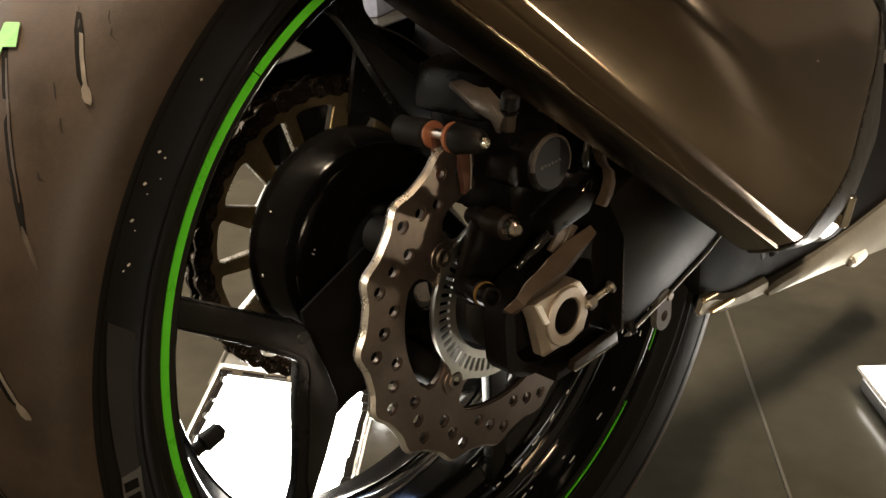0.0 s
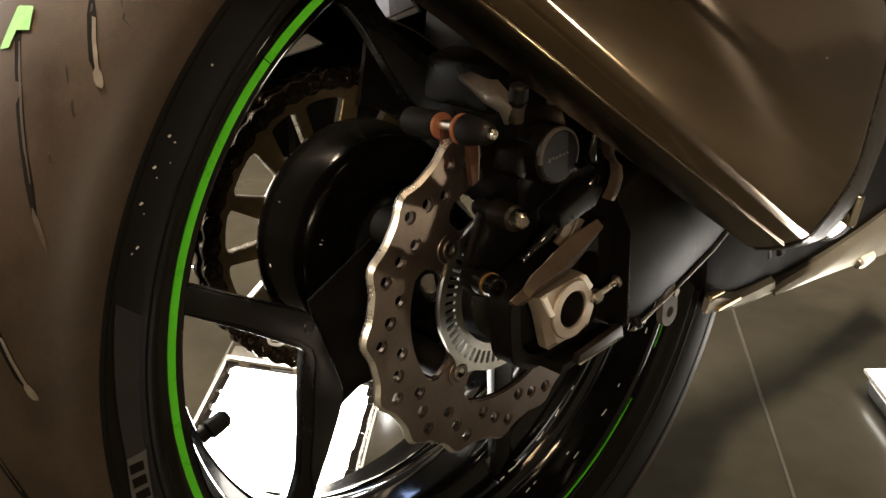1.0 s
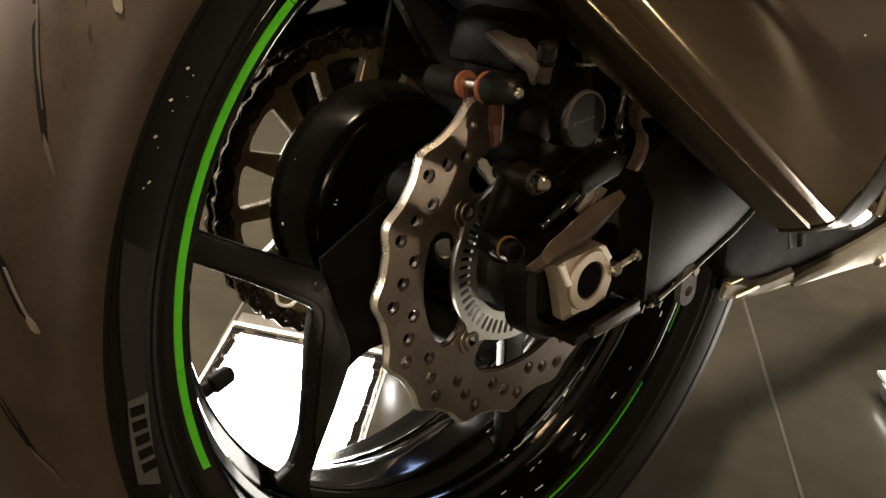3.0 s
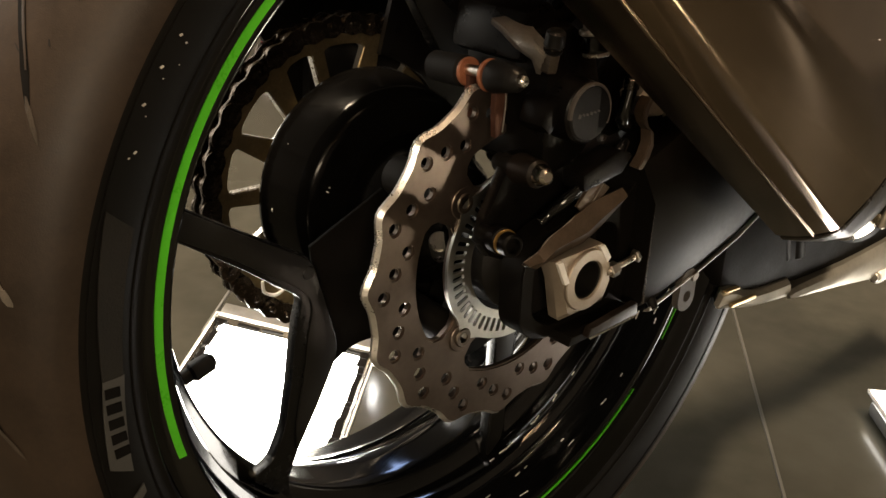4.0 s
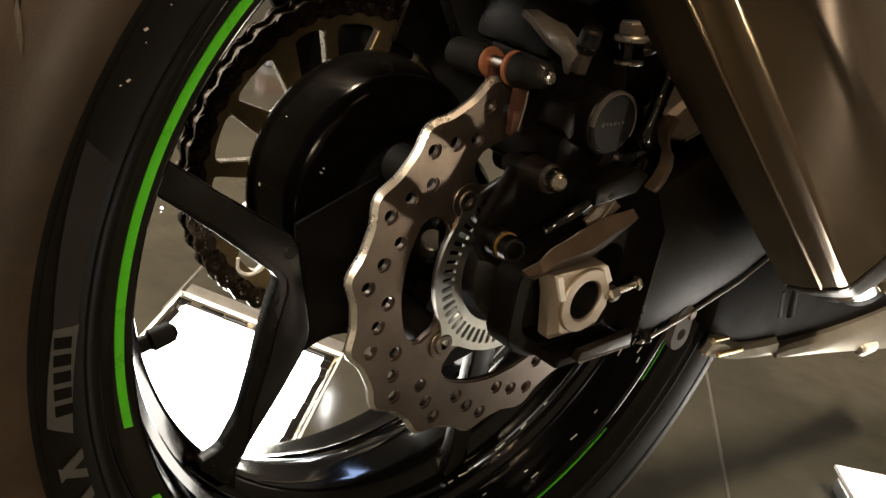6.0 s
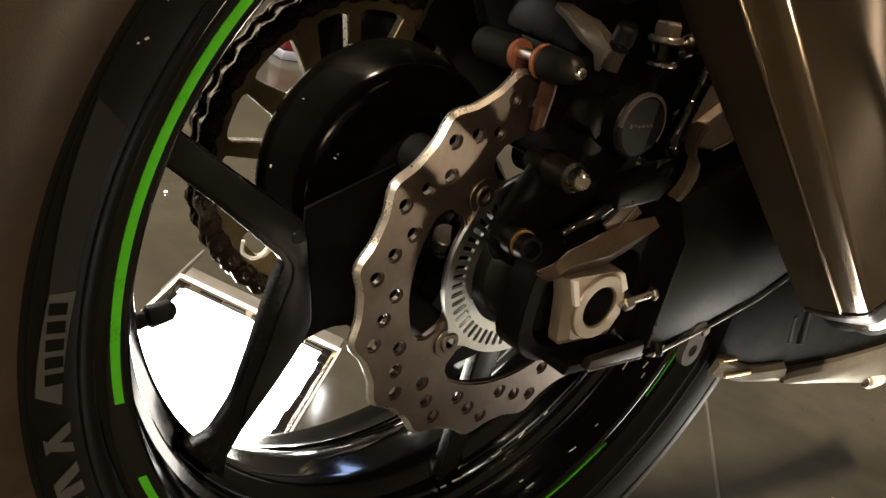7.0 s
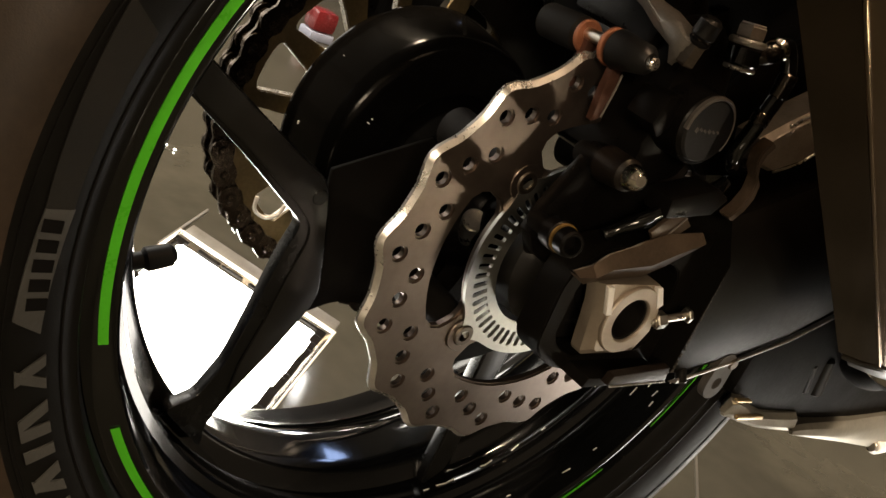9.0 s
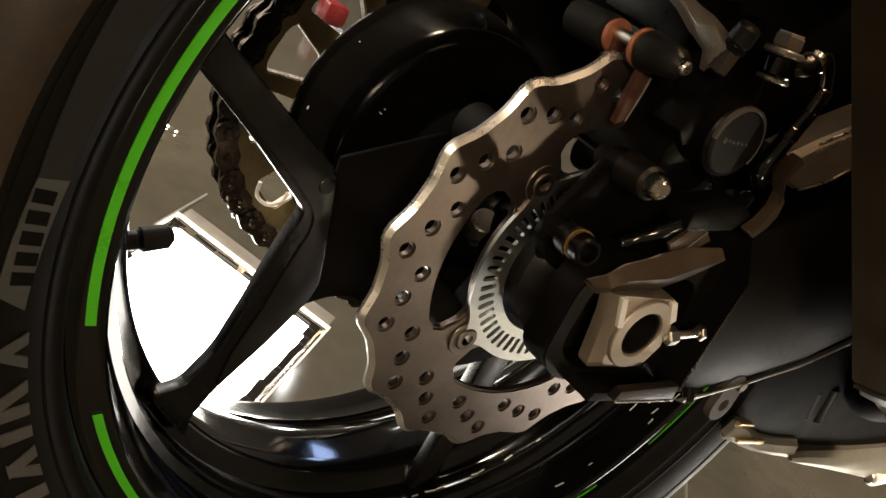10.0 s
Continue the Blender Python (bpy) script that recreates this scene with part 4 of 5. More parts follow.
bmesh.ops.remove_doubles(bm, verts=bm.verts, dist=1e-6)
block = part("axle_block", bm, ALLOY, bike, "bare alloy chain adjuster block", 25)
for pts in (((-0.0240, 0.3316), (-0.0198, 0.3319), (-0.0122, 0.3175), (-0.0158, 0.3170)), ((0.0110, 0.3339), (0.0152, 0.3342), (0.0222, 0.3250), (0.0190, 0.3225))):
    part("block_rib", prism(list(pts), -0.1418, -0.1393, 0.0004), BRIGHT_EDGE, block, "bright machined edge")
# dark sheet put behind the axle slot as its shade
part("slot_shade_sheet", prism([(-0.034, 0.292), (-0.034, 0.334), (0.046, 0.344), (0.046, 0.288), (-0.012, 0.284)], -0.1135, -0.1105, 0.001), SHADE_BLACK, arm)
rg = lathe([(0.0114, -0.1375), (0.0114, -0.1408), (0.0121, -0.1415), (0.0178, -0.1415), (0.0184, -0.1408), (0.0184, -0.1375)], 48, HC, closed=True)
part("axle_washer", rg, ALLOY, block, "", 20)
rg = lathe([(0.0106, -0.105), (0.0106, -0.1395), (0.0113, -0.1400), (0.0116, -0.1392), (0.0116, -0.105)], 36, HC, closed=True)
part("hollow_axle", rg, SHADE_BLACK, bike, "hollow axle end")
part("wheel_spacer", rod((-0.031, -0.055, 0.3175), (-0.019, -0.044, 0.303), 0.0065, seg=20), ZINC, bike, "bright spacer behind the disc")
part("axle_core", rod((0.006, -0.106, 0.3095), (0.006, 0.15, 0.3095), 0.0105), SHADE_BLACK, bike)
p0, p1 = Vector((0.0205, -0.1405, 0.3150)), Vector((0.0415, -0.1435, 0.3215))
adj = part("adjuster_bolt", rod(p0, p1, 0.0020, chamfer=0.0005), ZINC, bike, "zinc adjuster bolt with lock nut")
part("bolt_head", rod(p1, p1 + (p1 - p0).normalized() * 0.0025, 0.0041, seg=6, chamfer=0.0006), ZINC, adj)
part("lock_nut", rod(p0 + (p1 - p0) * 0.12, p0 + (p1 - p0) * 0.38, 0.0045, seg=6, chamfer=0.0006), ZINC, adj)

PIN_BROWN = material("stained_guide_pin", (0.010, 0.007, 0.005), 0.45, 0.1, 90, 0.4, 0.1, 0.2, 800, spec=0.3)
# caliper, its bracket, pins and pads
cal = part("brake_caliper", prism([(-0.016, 0.392), (-0.018, 0.430), (-0.014, 0.448), (0.000, 0.454), (0.020, 0.440), (0.030, 0.412), (0.022, 0.380), (-0.004, 0.370), (-0.016, 0.376)], -0.116, -0.052, 0.006), CAST_BLACK, bike, "black cast brake caliper")
part("caliper_bridge", prism([(-0.024, 0.432), (-0.020, 0.458), (0.000, 0.462), (0.014, 0.446), (0.004, 0.424)], -0.100, -0.045, 0.005), CAST_BLACK, cal)
cyl_c = Vector((-0.0020, -0.1150, 0.4095))
part("piston_housing", rod(cyl_c + Vector((0.002, 0.010, 0)), cyl_c + Vector((0, -0.0185, 0)), 0.0182, 0.0168, 48, 0.0016), CAST_BLACK, cal)
# grey on the upper arc only, painting the crescent of light there
part("piston_rim", lathe([(0.0150, -0.1332), (0.0150, -0.1345), (0.0156, -0.1349), (0.0166, -0.1343), (0.0166, -0.1325)], 48, (cyl_c.x, 0, cyl_c.z), closed=True, a0=-25, a1=185), PISTON_GREY, cal, "grey upper arc painted as the rim's highlight")
part("piston_cover", rod(cyl_c + Vector((0, -0.0170, 0)), cyl_c + Vector((0, -0.0190, 0)), 0.0150, 0.0147, 48, 0.0008), COVER_GREY, cal, "matt charcoal cap")
bm = bmesh.new()
for i, (h, z) in enumerate(((0.0022, 0.0), (0.0012, 0.0006), (0.0012, 0.0004), (0.0016, 0.0008), (0.0010, 0.0010), (0.0010, 0.0014))):
    box(pose(cyl_c.x - 0.0085 + i * 0.0030, cyl_c.y - 0.0190, cyl_c.z + z - 0.0005, 0, 20, 0), 0.0022, 0.0005, h, 0.0002, bm)
part("maker_bars", bm, PISTON_GREY, cal)
part("caliper_web", prism([(-0.030, 0.4040), (-0.0265, 0.4180), (-0.0180, 0.4200), (-0.0150, 0.4080), (-0.0220, 0.3980)], -0.1260, -0.1080, 0.0025), CAST_BLACK, cal)
st = []
for pi, po in (((-0.0265, -0.0790, 0.4520), (-0.0110, -0.0850, 0.4520)), ((-0.0310, -0.0920, 0.4495), (-0.0165, -0.1020, 0.4500)), ((-0.0345, -0.1070, 0.4440), (-0.0255, -0.1190, 0.4470)),
               ((-0.0325, -0.1170, 0.4400), (-0.0325, -0.1265, 0.4420)), ((-0.0300, -0.1185, 0.4330), (-0.0285, -0.1215, 0.4325))):
    pi, po = Vector(pi), Vector(po)
    mid = (pi + po) / 2 + Vector((-0.0015, -0.0020, 0.0015))
    st.append([pi, mid, po, po + Vector((0.004, 0.004, -0.004)), pi + Vector((0.004, 0.004, -0.004))])
# lighter grey puts the light on this edge into its colour
part("caliper_flange", soften(sweep(None, st), 0.0008), BRACE_GREY, cal, "grey cast edge, lightened as if lit", 60)
# slide pin with boots
y0 = -0.062
pin = part("slide_pin", rod((-0.037, y0, 0.4245), (-0.040, -0.121, 0.4275), 0.0030), ZINC, cal)
part("inner_boot", rod((-0.035, -0.046, 0.4215), (-0.0365, -0.0745, 0.4235), 0.0084, 0.0086, 28, 0.002), SHADE_BLACK, cal, "black rubber boot")
part("copper_washer", rod((-0.0363, -0.0745, 0.4235), (-0.0366, -0.0770, 0.4238), 0.0080, seg=28), COPPER, cal, "copper-coloured washer")
part("copper_rim", rod((-0.0375, -0.0920, 0.4252), (-0.0378, -0.0945, 0.4254), 0.0088, seg=28), COPPER, cal, "copper-coloured rim")
part("outer_boot", rod((-0.0378, -0.0945, 0.4254), (-0.0400, -0.1180, 0.4277), 0.0090, 0.0066, 28, 0.003), BOOT, cal, "black rubber boot")
part("boot_tip", rod((-0.0398, -0.1165, 0.4275), (-0.0401, -0.1192, 0.4279), 0.0026, hollow=0.0013, depth=0.002, seg=16), BOOT, cal)
pad = [(-0.0375, 0.4260), (-0.0318, 0.4245), (-0.0300, 0.4100), (-0.0312, 0.3940), (-0.0352, 0.3920), (-0.0372, 0.4080)]
part("brake_pad", prism(pad, -0.0985, -0.0945, 0.0006), PAD_STEEL, cal, "rusty brown pad backing plate")
part("pad_edge", tube([(-0.0304, -0.0989, 0.4160), (-0.0301, -0.0989, 0.4080), (-0.0310, -0.0989, 0.3950)], 0.0005, 6), BRACE_GREY, cal, "bright edge strip")
part("brake_pad", prism([(x - 0.002, z) for x, z in pad], -0.0800, -0.0760, 0.0006), PAD_STEEL, cal, "rusty brown pad backing plate")
# lower pin and bolts
part("lower_sleeve", rod((-0.0315, -0.113, 0.3792), (-0.0355, -0.133, 0.3812), 0.0086, 0.0074, 28, 0.002), PIN_BROWN, cal, "brown-stained guide sleeve")
part("sleeve_neck", rod((-0.026, -0.094, 0.3765), (-0.0316, -0.114, 0.3793), 0.0056), SHADE_BLACK, cal)
part("dome_bolt", rod((-0.0353, -0.132, 0.3812), (-0.0380, -0.1405, 0.3826), 0.0060, 0.0046, 22, 0.002), CHROME, cal, "bright domed bolt")
br = part("caliper_bracket", prism([(-0.050, 0.337), (-0.046, 0.352), (-0.030, 0.385), (0.004, 0.384), (0.030, 0.366), (0.028, 0.346), (-0.010, 0.334), (-0.028, 0.322), (-0.042, 0.328)], -0.108, -0.099, 0.003), CAST_BLACK, bike, "black cast caliper bracket")
part("bracket_ear", rod((-0.0510, -0.119, 0.3455), (-0.0530, -0.1290, 0.3465), 0.0074, 0.0076, 28, 0.0015), CAST_BLACK, br)
part("ear_neck", rod((-0.046, -0.104, 0.3430), (-0.0512, -0.120, 0.3456), 0.0046), SHADE_BLACK, br)
part("brass_washer", rod((-0.0530, -0.1288, 0.3466), (-0.0533, -0.1297, 0.3467), 0.0070, seg=28), material("brass_washer", (0.34, 0.21, 0.07), 0.45, 0.7, 120, 0.3, spec=0.3), br, "dull brass washer")
part("socket_bolt", rod((-0.0534, -0.1300, 0.3465), (-0.0550, -0.1370, 0.3472), 0.0066, 0.0062, 28, 0.0010, hollow=0.0042, depth=0.005), CAST_BLACK, br, "black socket-head bolt")
part("sensor_body", rod((-0.030, -0.092, 0.3255), (-0.0245, -0.110, 0.3345), 0.0052, 0.0046, 18), CAST_BLACK, br)
# small pale piece stands in for a white glint by the sensor
part("sensor_glint", prism([(-0.0430, 0.3345), (-0.0415, 0.3365), (-0.0345, 0.3290), (-0.0350, 0.3268)], -0.1010, -0.0990, 0.0005), BRACE_GREY, br, "pale tab painted as a glint")
part("bracket_tab", prism([(-0.002, 0.366), (0.030, 0.372), (0.038, 0.382), (0.026, 0.386), (-0.004, 0.376)], -0.136, -0.120, 0.002), CAST_BLACK, br)
bm = tube([(-0.0190, -0.1215, 0.3480), (-0.0150, -0.1235, 0.3520), (-0.0057, -0.1290, 0.3628), (0.0080, -0.1315, 0.3735), (0.0235, -0.1325, 0.3800), (0.0360, -0.1300, 0.3880)], lambda u: 0.0033 + 0.0003 * math.sin(23 * u), 12)
part("sensor_cable", bm, GLOSS_BLACK, br, "shiny black cable")
# bleed nipple, banjo and hose
bl = Vector((-0.0265, -0.124, 0.436))
up = Vector((-0.10, -0.22, 1)).normalized()
part("bleed_nipple", rod(bl - up * 0.004, bl + up * 0.010, 0.0046, seg=6), BOLT_STEEL, cal)
part("nipple_collar", rod(bl + up * 0.006, bl + up * 0.009, 0.0050, seg=20), CAST_BLACK, cal)
part("nipple_cap", rod(bl + up * 0.009, bl + up * 0.0185, 0.0054, 0.0050, 24, 0.0014), BOOT, cal, "rubber nipple cap")
bj = Vector((0.0050, -0.1275, 0.4380))
ub = Vector((-0.08, 0.12, 1)).normalized()
part("banjo_washer", rod(bj, bj + ub * 0.0022, 0.0072, seg=28, chamfer=0.0006), PALE_STEEL, cal, "bright crush washer")
part("banjo_fitting", rod(bj + ub * 0.0022, bj + ub * 0.0112, 0.0080, seg=32, chamfer=0.0010), GLOSS_BLACK, cal, "black banjo fitting")
part("banjo_washer", rod(bj + ub * 0.0112, bj + ub * 0.0142, 0.0086, seg=32, chamfer=0.0008), PALE_STEEL, cal, "bright crush washer")
part("banjo_bolt", rod(bj + ub * 0.0142, bj + ub * 0.0205, 0.0068, seg=6, chamfer=0.0009), BRACE_GREY, cal, "brown-stained banjo bolt head")
part("bolt_crown", rod(bj + ub * 0.0203, bj + ub * 0.0211, 0.0061, seg=6, chamfer=0.0004), PALE_STEEL, cal, "bright bolt crown")
nk = [bj + ub * 0.0075, Vector((0.0100, -0.1335, 0.4490)), Vector((0.0140, -0.1345, 0.4530))]
part("banjo_neck", tube(nk, 0.0046, 16), DARK_SEAM, cal, "curved banjo neck")
part("neck_collar", rod(nk[2] - Vector((0.0012, 0.0003, 0.0012)), nk[2] + Vector((0.0012, 0.0003, 0.0012)), 0.0056, seg=20, chamfer=0.0005), CHROME, cal, "bright crimp collar")
part("brake_hose", tube([nk[2], (0.0225, -0.1330, 0.4555), (0.030, -0.136, 0.441), (0.029, -0.134, 0.418), (0.032, -0.130, 0.400), (0.06, -0.124, 0.40), (0.14, -0.12, 0.45)], 0.0040, 12), GLOSS_BLACK, bike, "shiny black brake hose")
part("hose_ferrule", rod((0.0288, -0.1365, 0.446), (0.0300, -0.1355, 0.434), 0.0045, seg=20), DARK_SEAM, bike)
part("hose_ferrule", rod((0.0293, -0.1345, 0.426), (0.0292, -0.134, 0.419), 0.0045, seg=20), DARK_SEAM, bike)

# sprocket and chain
SC = Vector((0.0, 0.0, 0.315))
outer = []
for i in range(43 * 6):
    a = 360 * i / (43 * 6)
    ph = (i % 6) / 6 * 2 * math.pi
    r = 0.1030 + 0.0042 * math.cos(ph)
    outer.append((r * math.cos(radians(a)), r * math.sin(radians(a))))
holes = []
# windows with wide rims: angles of the outer and of the inner corners
for b0, b1, c0, c1 in ((53, 71, 57, 66.5), (80, 101, 83.5, 99), (107.5, 121, 107.5, 125.0), (132.7, 153.3, 135.2, 148.8), (159.6, 178.8, 164.3, 177.6),
                       (185.0, 206, 189.0, 203.0), (223.0, 238.0, 222.0, 241.5), (250, 270, 254, 267), (277, 297, 281, 294), (304, 324, 308, 321), (331, 349, 335, 346)):
    pts = [(0.0632, c0), (0.0632, (c0 + c1) / 2), (0.0632, c1)] + [(0.0905, b1), (0.0922, b1 - 2.5)] + [(0.0925, b1 + (b0 - b1) * k / 4) for k in (1, 2, 3)] + [(0.0922, b0 + 2.5), (0.0905, b0)]
    holes.append([(r * math.cos(radians(a)), r * math.sin(radians(a))) for r, a in pts])
holes.append(ring_pts(0.045, 40))
bm = soften(plate(outer, holes, 0.083, 0.0895, centre=SC), 0.0007)
# paler steel on the window walls paints the lamplight on them
for f in bm.faces:
    c = f.calc_center_median() - SC
    if abs(f.normal.y) < 0.3 and 0.060 < math.hypot(c.x, c.z) < 0.0935:
        f.material_index = 1
spr = part("sprocket", bm, [SPROCKET_STEEL, PALE_STEEL], bike, "steel rear sprocket with cut-out windows")
for k in range(6):
    a = 86 + 60 * k
    c = Vector((SC.x + 0.054 * math.cos(radians(a)), 0.083, SC.z + 0.054 * math.sin(radians(a))))
    part("sprocket_nut", rod(c, c + Vector((0, -0.008, 0)), 0.0088, seg=6, chamfer=0.001), ZINC, spr)
    part("sprocket_stud", rod(c, c + Vector((0, -0.013, 0)), 0.0048), ZINC, spr)
part("carrier", lathe([(0.040, 0.068), (0.0655, 0.069), (0.0665, 0.072), (0.0660, 0.0750), (0.0625, 0.0760), (0.0625, 0.0826), (0.040, 0.0826)], 64, SC, closed=True), SPROCKET_STEEL, bike, "alloy sprocket carrier")

PITCH, PR = 0.015875, 0.1062


def link_mesh(outer_link):
    bm = bmesh.new()
    h, w = (0.0075, 0.0048) if outer_link else (0.0072, 0.0046)
    for s in (-1, 1):
        y = s * (0.0064 if outer_link else 0.0044)
        sec = []
        for i in range(28):
            a = 2 * math.pi * i / 28
            x = PITCH / 2 * (1 if math.cos(a) >= 0 else -1)
            waist = 1 - 0.22 * math.exp(-((PITCH / 2 * math.cos(a) / 0.003) ** 2))
            sec.append((x + h * math.cos(a) * 0.98, h * math.sin(a) * waist))
        # figure-eight plate
        sec = [(PITCH / 2 + h * math.cos(t), h * math.sin(t)) for t in np.linspace(-2.0, 2.0, 9)] + [(0, h * 0.74)] + \
              [(-PITCH / 2 + h * math.cos(t), h * math.sin(t)) for t in np.linspace(math.pi - 2.0, math.pi + 2.0, 9)] + [(0, -h * 0.74)]
        prism(sec, y - 0.0009, y + 0.0009, 0.0, bm)
        if outer_link:
            for x in (-PITCH / 2, PITCH / 2):
                rod((x, y, 0), (x, y + s * 0.0022, 0), 0.0026, seg=10, chamfer=0.0004, bm=bm)
    if not outer_link:
        for x in (-PITCH / 2, PITCH / 2):
            rod((x, -0.0046, 0), (x, 0.0046, 0), 0.0050, seg=12, chamfer=0.0003, bm=bm)
    return to_mesh("chain_link", bm, CHAIN_STEEL)


LINKS = [link_mesh(True), link_mesh(False)]
# pin positions: top run, round the sprocket, bottom run
pins = []
a_top, a_bot = 80.0, 258.0
step = math.degrees(2 * math.asin(PITCH / 2 / PR))
n_arc = int((a_bot - a_top) / step)
arc = [(SC.x + PR * math.cos(radians(a_top + i * step)), SC.z + PR * math.sin(radians(a_top + i * step))) for i in range(n_arc + 1)]
d_top = Vector((math.cos(radians(a_top - 88)), math.sin(radians(a_top - 88))))
a_end = a_top + n_arc * step
d_bot = Vector((math.cos(radians(a_end + 88)), math.sin(radians(a_end + 88))))
top = [tuple(Vector(arc[0]) + d_top * PITCH * i) for i in range(20, 0, -1)]
bot = [tuple(Vector(arc[-1]) + d_bot * PITCH * i) for i in range(1, 21)]
pins = top + arc + bot
chain = part("drive_chain", rod((pins[0][0], 0.082, pins[0][1]), (pins[0][0], 0.0905, pins[0][1]), 0.005), CHAIN_STEEL, bike, "oily steel drive chain")
for i in range(len(pins) - 1):
    (xa, za), (xb, zb) = pins[i], pins[i + 1]
    ang = math.degrees(math.atan2(zb - za, xb - xa))
    placed("chain_link", LINKS[i % 2], pose((xa + xb) / 2, 0.0862, (za + zb) / 2, 0, -ang, 0), chain)

# left arm of the swingarm beyond the chain
st = []
for x, zl, zh, y0, y1 in ((-0.012, 0.285, 0.415, 0.108, 0.128), (0.04, 0.280, 0.42, 0.105, 0.135), (0.10, 0.300, 0.42, 0.105, 0.140), (0.25, 0.355, 0.435, 0.105, 0.140), (0.46, 0.425, 0.515, 0.10, 0.13)):
    st.append([(x, y0, zl), (x, y1, zl + 0.004), (x, y1, zh), (x, y0, zh)])
part("left_arm", sweep(None, st), SATIN_BLACK, arm, "", 30)

# muffler: creased underside, rounded flank, rising and splaying to the rear
MD = Vector((0.8426, 0.0846, -0.5319))
MN = Vector((0.568, 0.0, 0.823))
SECT = rounded([(0.3488, -0.1735), (0.3522, -0.1840), (0.3567, -0.1927), (0.3645, -0.2025), (0.4150, -0.2080), (0.5200, -0.1800), (0.5700, -0.1600), (0.5850, -0.1250), (0.5750, -0.1180), (0.3800, -0.1600)], 0.004, 9,
               (0.0020, 0.0026, 0.0024, 0.0048, 0.030, 0.016, 0.016, 0.003, 0.002, 0.004))
QC = (0.420, -0.172)


def m_pt(s, q, y, scale=1.0):
    q2, y2 = QC[0] + (q - QC[0]) * scale, QC[1] + (y - QC[1]) * scale
    v = MD * s + MN * q2
    return (v.x, v.y + y2, v.z)


def m_station(s, scale, slant=0.0):
    return [m_pt(s + slant * (q - 0.3645), q, y, scale) for q, y in SECT]


END = -0.062
brushed_along(MUFFLER_MAT, MD, 0.45)
muf = part("muffler", sweep(None, [m_station(END - 0.62, 0.80), m_station(END - 0.52, 0.98), m_station(END - 0.3, 1.0), m_station(END - 0.15, 1.0, 0.25), m_station(END - 0.03, 1.0, 0.5), m_station(END - 0.004, 1.0, 0.5), m_station(END, 0.992, 0.5)]), MUFFLER_MAT, bike, "dark brown metal muffler with creased sides, scratched", 40)
# under panel coloured dark for its dark reflection, and a seam bead to catch a streak
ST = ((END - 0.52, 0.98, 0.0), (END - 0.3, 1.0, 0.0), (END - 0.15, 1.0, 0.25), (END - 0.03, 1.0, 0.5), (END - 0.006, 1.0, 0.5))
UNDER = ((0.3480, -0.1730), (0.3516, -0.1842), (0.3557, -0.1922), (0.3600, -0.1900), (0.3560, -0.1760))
part("under_panel", sweep(None, [[m_pt(s + k * (q - 0.3645), q, y, f) for q, y in UNDER] for s, f, k in ST]), UNDER_MAT, muf, "under panel, darkened for its dark reflection", 20)
part("seam_bead", tube([m_pt(s + k * (0.3561 - 0.3645), 0.3561, -0.1922, f) for s, f, k in ST], 0.0010, 14), MUFFLER_MAT, muf, "rolled bright seam bead")
part("end_seam", sweep(None, [m_station(END - 0.0035, 1.000, 0.5), m_station(END - 0.0025, 1.014, 0.5), m_station(END + 0.0012, 1.014, 0.5), m_station(END + 0.0020, 0.96, 0.5)]), DARK_SEAM, muf, "rolled end seam", 25)
part("front_cap", sweep(None, [m_station(END + 0.001, 0.97, 0.5), m_station(END + 0.018, 0.95, 0.5), m_station(END + 0.045, 0.80, 0.5), m_station(END + 0.070, 0.60, 0.5)]), CAP_MAT, muf, "black tapered muffler cap", 40)


def scratch(s0, q0, s1, q1, w, mat):
    """A thin bright score on the flank."""
    st = []
    for u, k in ((0, 0.15), (0.4, 1), (0.7, 0.8), (1, 0.1)):
        s, q = s0 + (s1 - s0) * u, q0 + (q1 - q0) * u
        y = float(np.interp(q, (0.3645, 0.388, 0.405, 0.424, 0.440, 0.460, 0.50), (-0.2025, -0.2039, -0.2049, -0.2056, -0.2037, -0.1981, -0.1860)))
        st.append([m_pt(s + a, q + b, y + 0.0002) for a, b in ((-w * k, -w * k), (w * k, w * k))] + [m_pt(s, q, y - 0.0003)])
    return sweep(None, st)


for s0, q0, s1, q1, w in ((-0.271, 0.3842, -0.254, 0.3837, 0.0003), (-0.2575, 0.3800, -0.2515, 0.3900, 0.0004), (-0.256, 0.3860, -0.249, 0.3815, 0.0004),
                          (-0.3592, 0.3700, -0.3447, 0.4019, 0.00018), (-0.190, 0.3811, -0.181, 0.3807, 0.0002), (-0.135, 0.4600, -0.1325, 0.4605, 0.0007),
                          (-0.0800, 0.3950, -0.0792, 0.3952, 0.0006), (-0.0765, 0.3930, -0.0758, 0.3932, 0.0006), (-0.0805, 0.3905, -0.0797, 0.3907, 0.0006), (-0.0772, 0.3890, -0.0765, 0.3892, 0.0006)):
    part("scratch", scratch(s0, q0, s1, q1, w * 0.55, None), SCORE, muf, "shallow pale score")
pc = Vector(m_pt(END + 0.066, 0.4050, -0.168))
part("exhaust_pipe", tube([pc - MD * 0.01, pc + MD * 0.04, pc + MD * 0.07 + Vector((0.03, 0.02, 0.01)), (0.36, -0.11, 0.275), (0.48, -0.06, 0.265)], 0.021, 24), CHAMBER, bike, "dark exhaust link pipe")
part("clamp_band", rod(pc + MD * 0.004, pc + MD * 0.022, 0.0265, seg=36, chamfer=0.002), CHROME, bike, "bright exhaust clamp band")
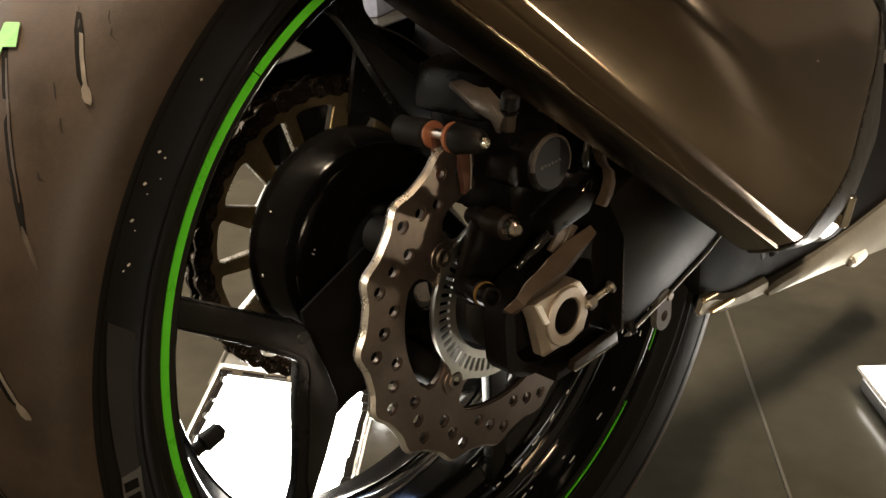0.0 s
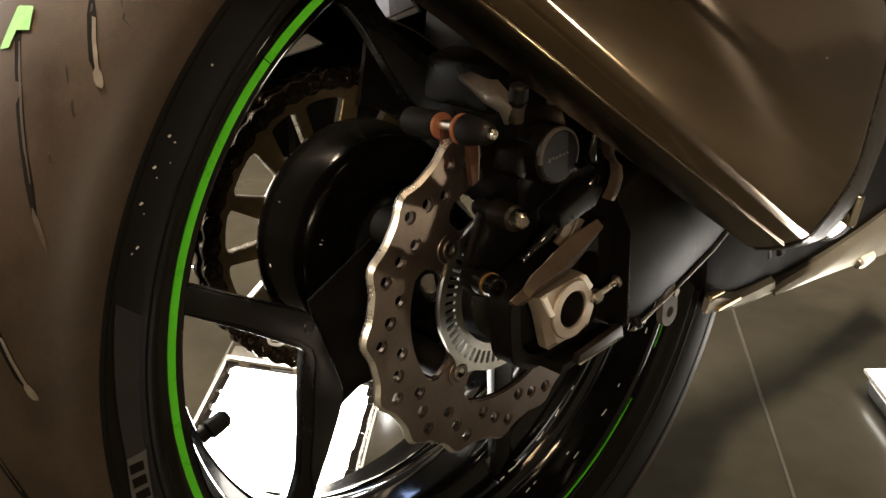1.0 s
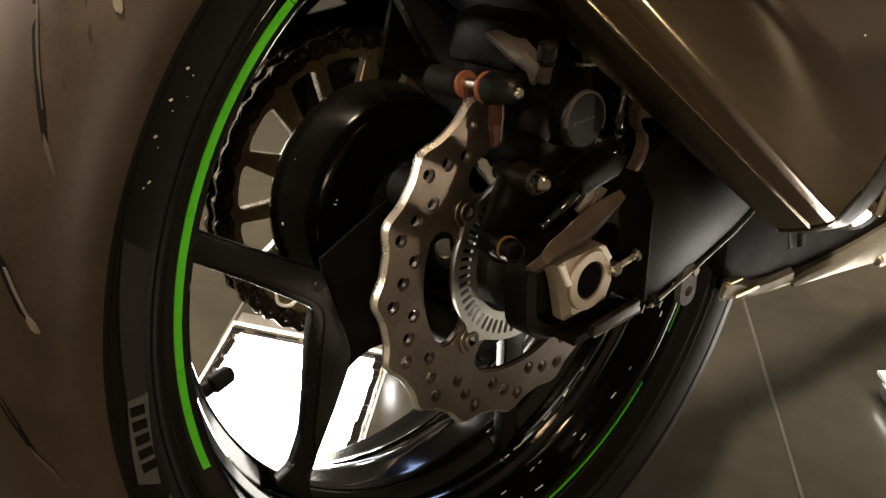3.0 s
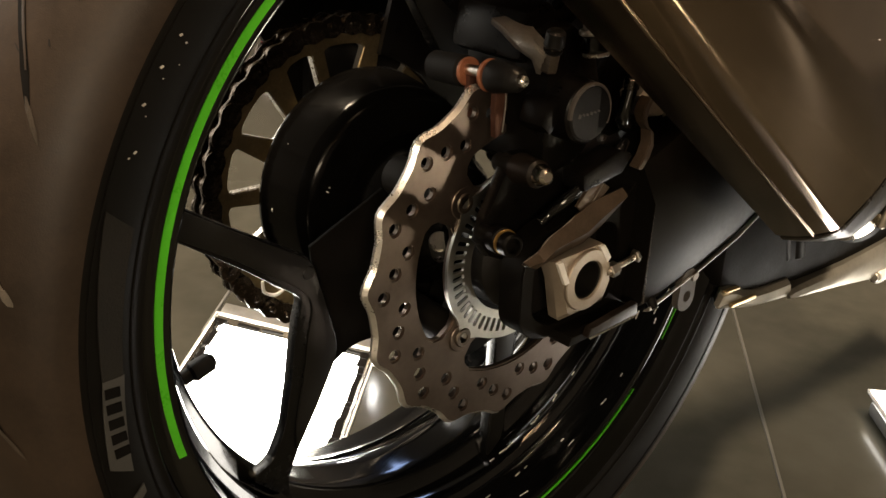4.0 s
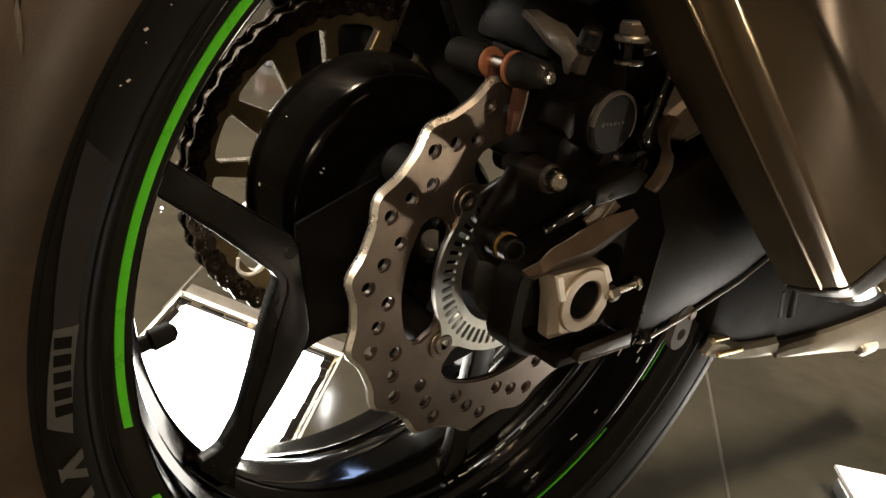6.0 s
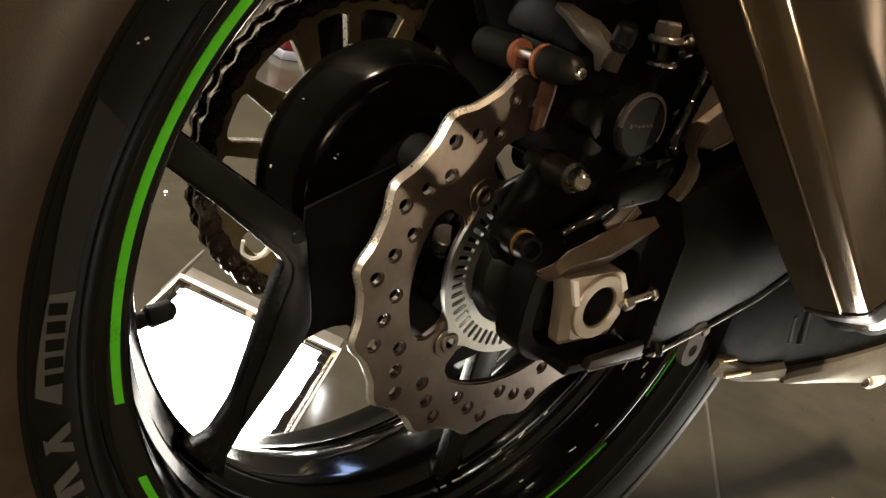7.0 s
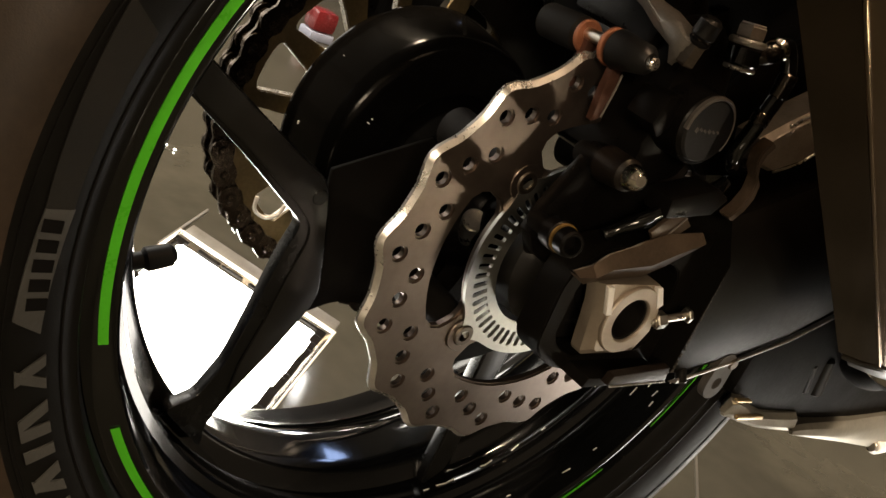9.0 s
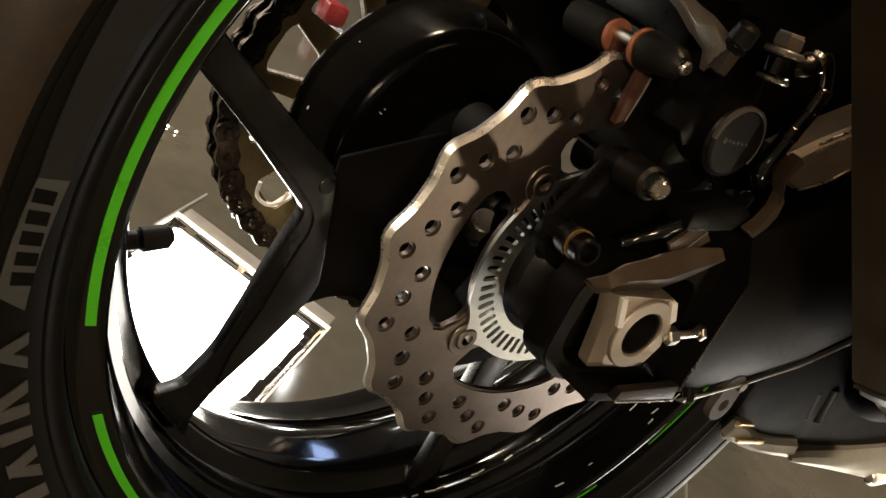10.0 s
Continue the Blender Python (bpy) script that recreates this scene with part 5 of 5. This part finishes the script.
part("clamp_bolt", rod(pc + MD * 0.013 + Vector((0.0, -0.032, 0.014)), pc + MD * 0.013 + Vector((0, -0.028, -0.010)), 0.004, seg=12), CHROME, bike)

# exhaust chamber under the engine with its bare tray
CH = [(0.222, 0.236), (0.222, 0.285), (0.300, 0.300), (0.42, 0.340), (0.62, 0.350), (0.70, 0.19), (0.50, 0.205), (0.345, 0.212), (0.281, 0.2180)]
part("exhaust_chamber", prism(CH, -0.098, 0.06, 0.008), CHAMBER, bike, "dark exhaust chamber")
def tray_piece(stations, y, label, back=0.040):
    st = [[(x, y + 0.003, zl), (x, y, zl + 0.3 * (zu - zl)), (x, y + 0.001, zl + 0.75 * (zu - zl)), (x, y + 0.005, zu), (x + back, y + 0.030, zu - 0.003), (x + back, y + 0.030, zl + 0.004)] for x, zl, zu in stations]
    return part("belly_tray", sweep(None, st), TRAY, bike, label, 35)


tray_piece(((0.2130, 0.2250, 0.2272), (0.2185, 0.2228, 0.2372), (0.2280, 0.2210, 0.2372), (0.2390, 0.2182, 0.2345), (0.2510, 0.2152, 0.2275), (0.2660, 0.2122, 0.2235),
            (0.2920, 0.2090, 0.2222), (0.3215, 0.2062, 0.2215)), -0.105, "bare alloy tip of the belly tray")
tray_piece(((0.3170, 0.2064, 0.2108), (0.3230, 0.2050, 0.2122), (0.3373, 0.2030, 0.2135), (0.4080, 0.1945, 0.2140), (0.4850, 0.1838, 0.2182), (0.5600, 0.1735, 0.2250), (0.7000, 0.1560, 0.2350)), -0.1085, "bare bright alloy belly tray")
part("tray_nut", rod((0.4800, -0.107, 0.1862), (0.5080, -0.104, 0.1850), 0.0066, seg=12), BRIGHT_EDGE, bike, "bright hexagon nut")
part("tray_collar", rod((0.4745, -0.107, 0.1866), (0.4800, -0.107, 0.1862), 0.0050, seg=16), ZINC, bike)
part("tray_clip", box(pose(0.2440, -0.1062, 0.2246, 0, 1, 0), 0.034, 0.003, 0.0030, 0.0008), BRASS, bike, "brassy spring clip")
part("tray_clip", box(pose(0.2300, -0.1030, 0.2366, 0, 2, 0), 0.018, 0.004, 0.0016, 0.0006), BRASS, bike, "brassy spring clip")
# two upright beads pressed into the chamber
for x, z, h, r in ((0.3170, 0.2500, 0.026, 0.0050), (0.3345, 0.2520, 0.032, 0.0075)):
    part("chamber_bead", soften(rod((x + 0.004, -0.0945, z - h / 2), (x - 0.005, -0.0950, z + h / 2), r, r * 0.8, 20, 0.002), 0.001), SATIN_BLACK, bike, "pressed bead on the chamber")

part("hugger_side", prism([(0.030, 0.395), (0.060, 0.445), (0.20, 0.530), (0.32, 0.460), (0.20, 0.400), (0.06, 0.380)], -0.1000, -0.0955, 0.001), CAST_BLACK, bike)

# rear bodywork seen through the wheel; the seat unit is unseen and only blocks light
part("unseen_seat_unit", prism([(0.05, 0.72), (0.16, 0.64), (0.40, 0.62), (0.55, 0.75), (0.2, 0.85), (0.05, 0.86)], -0.12, 0.12, 0.02), CAST_BLACK, bike)
part("frame_plate", prism([(0.10, 0.40), (0.44, 0.42), (0.62, 0.36), (0.72, 0.62), (0.40, 0.66), (0.14, 0.60)], -0.10, 0.10, 0.01), CAST_BLACK, bike)
part("hugger", lathe([(0.326, -0.075), (0.335, -0.05), (0.338, 0.0), (0.335, 0.05), (0.326, 0.075), (0.332, 0.076), (0.341, 0.05), (0.344, 0), (0.341, -0.05), (0.332, -0.076)], 30, closed=True, a0=20, a1=75), CAST_BLACK, bike, "black plastic wheel hugger")

# black plastic case beyond the chain, with two openings
CASE = [(-0.0235, 0.3635), (-0.0285, 0.3790), (-0.0345, 0.3920), (-0.0410, 0.4040), (-0.0600, 0.4300), (-0.0800, 0.4700), (-0.0600, 0.5600), (0.3000, 0.5600), (0.3000, 0.3650), (0.1000, 0.3600), (0.0050, 0.3560)]
GAPS = [[(-0.0105, 0.4335), (0.0060, 0.4455), (0.0120, 0.4480), (0.0280, 0.4380)], [(0.0520, 0.4670), (0.0700, 0.4430), (0.0830, 0.4440), (0.1240, 0.4495), (0.1150, 0.4600), (0.0950, 0.4850), (0.0600, 0.4900)]]
part("chain_case", plate(CASE, GAPS, 0.1160, 0.1200, centre=(0, 0, 0)), CAST_BLACK, bike, "black plastic chain case")
part("chain_guard", lathe([(0.0880, 0.0700), (0.1500, 0.0700), (0.1520, 0.0720), (0.1520, 0.1000), (0.1490, 0.1005), (0.1490, 0.0740), (0.0880, 0.0740)], 30, SC, closed=True, a0=20, a1=77), CAST_BLACK, bike, "black plastic chain guard")

# pale loop of wire beyond the spokes
part("wire_clip", tube([(-0.0905, 0.045, 0.2690), (-0.0890, 0.045, 0.2610), (-0.0810, 0.045, 0.2570), (-0.0735, 0.045, 0.2600), (-0.0715, 0.045, 0.2660)], 0.0011, 8), BRIGHT_EDGE, bike, "pale wire clip")

# things on the floor well beyond the bike
kit = thing("canister", "small pale plastic canister with a shiny red cap", "canister", at=(0.955, 1.640, 0))
part("body", box(pose(0, 0, 0.011), 0.066, 0.060, 0.022, 0.005), BLUE_GREY, kit)
part("cap", box(pose(0, 0, 0.0485), 0.064, 0.058, 0.053, 0.014), RED_LENS, kit, "shiny red cap")
crate = thing("storage_box", "pale blue-grey plastic storage box with a lid", "storage box", at=(1.98, 2.42, 0))
crate.rotation_euler = (0, 0, radians(28))
part("body", box(pose(0, 0, 0.085), 0.30, 0.22, 0.17, 0.012), BLUE_GREY, crate)
part("lid", box(pose(0, 0, 0.180), 0.32, 0.24, 0.020, 0.006), BLUE_GREY, crate)
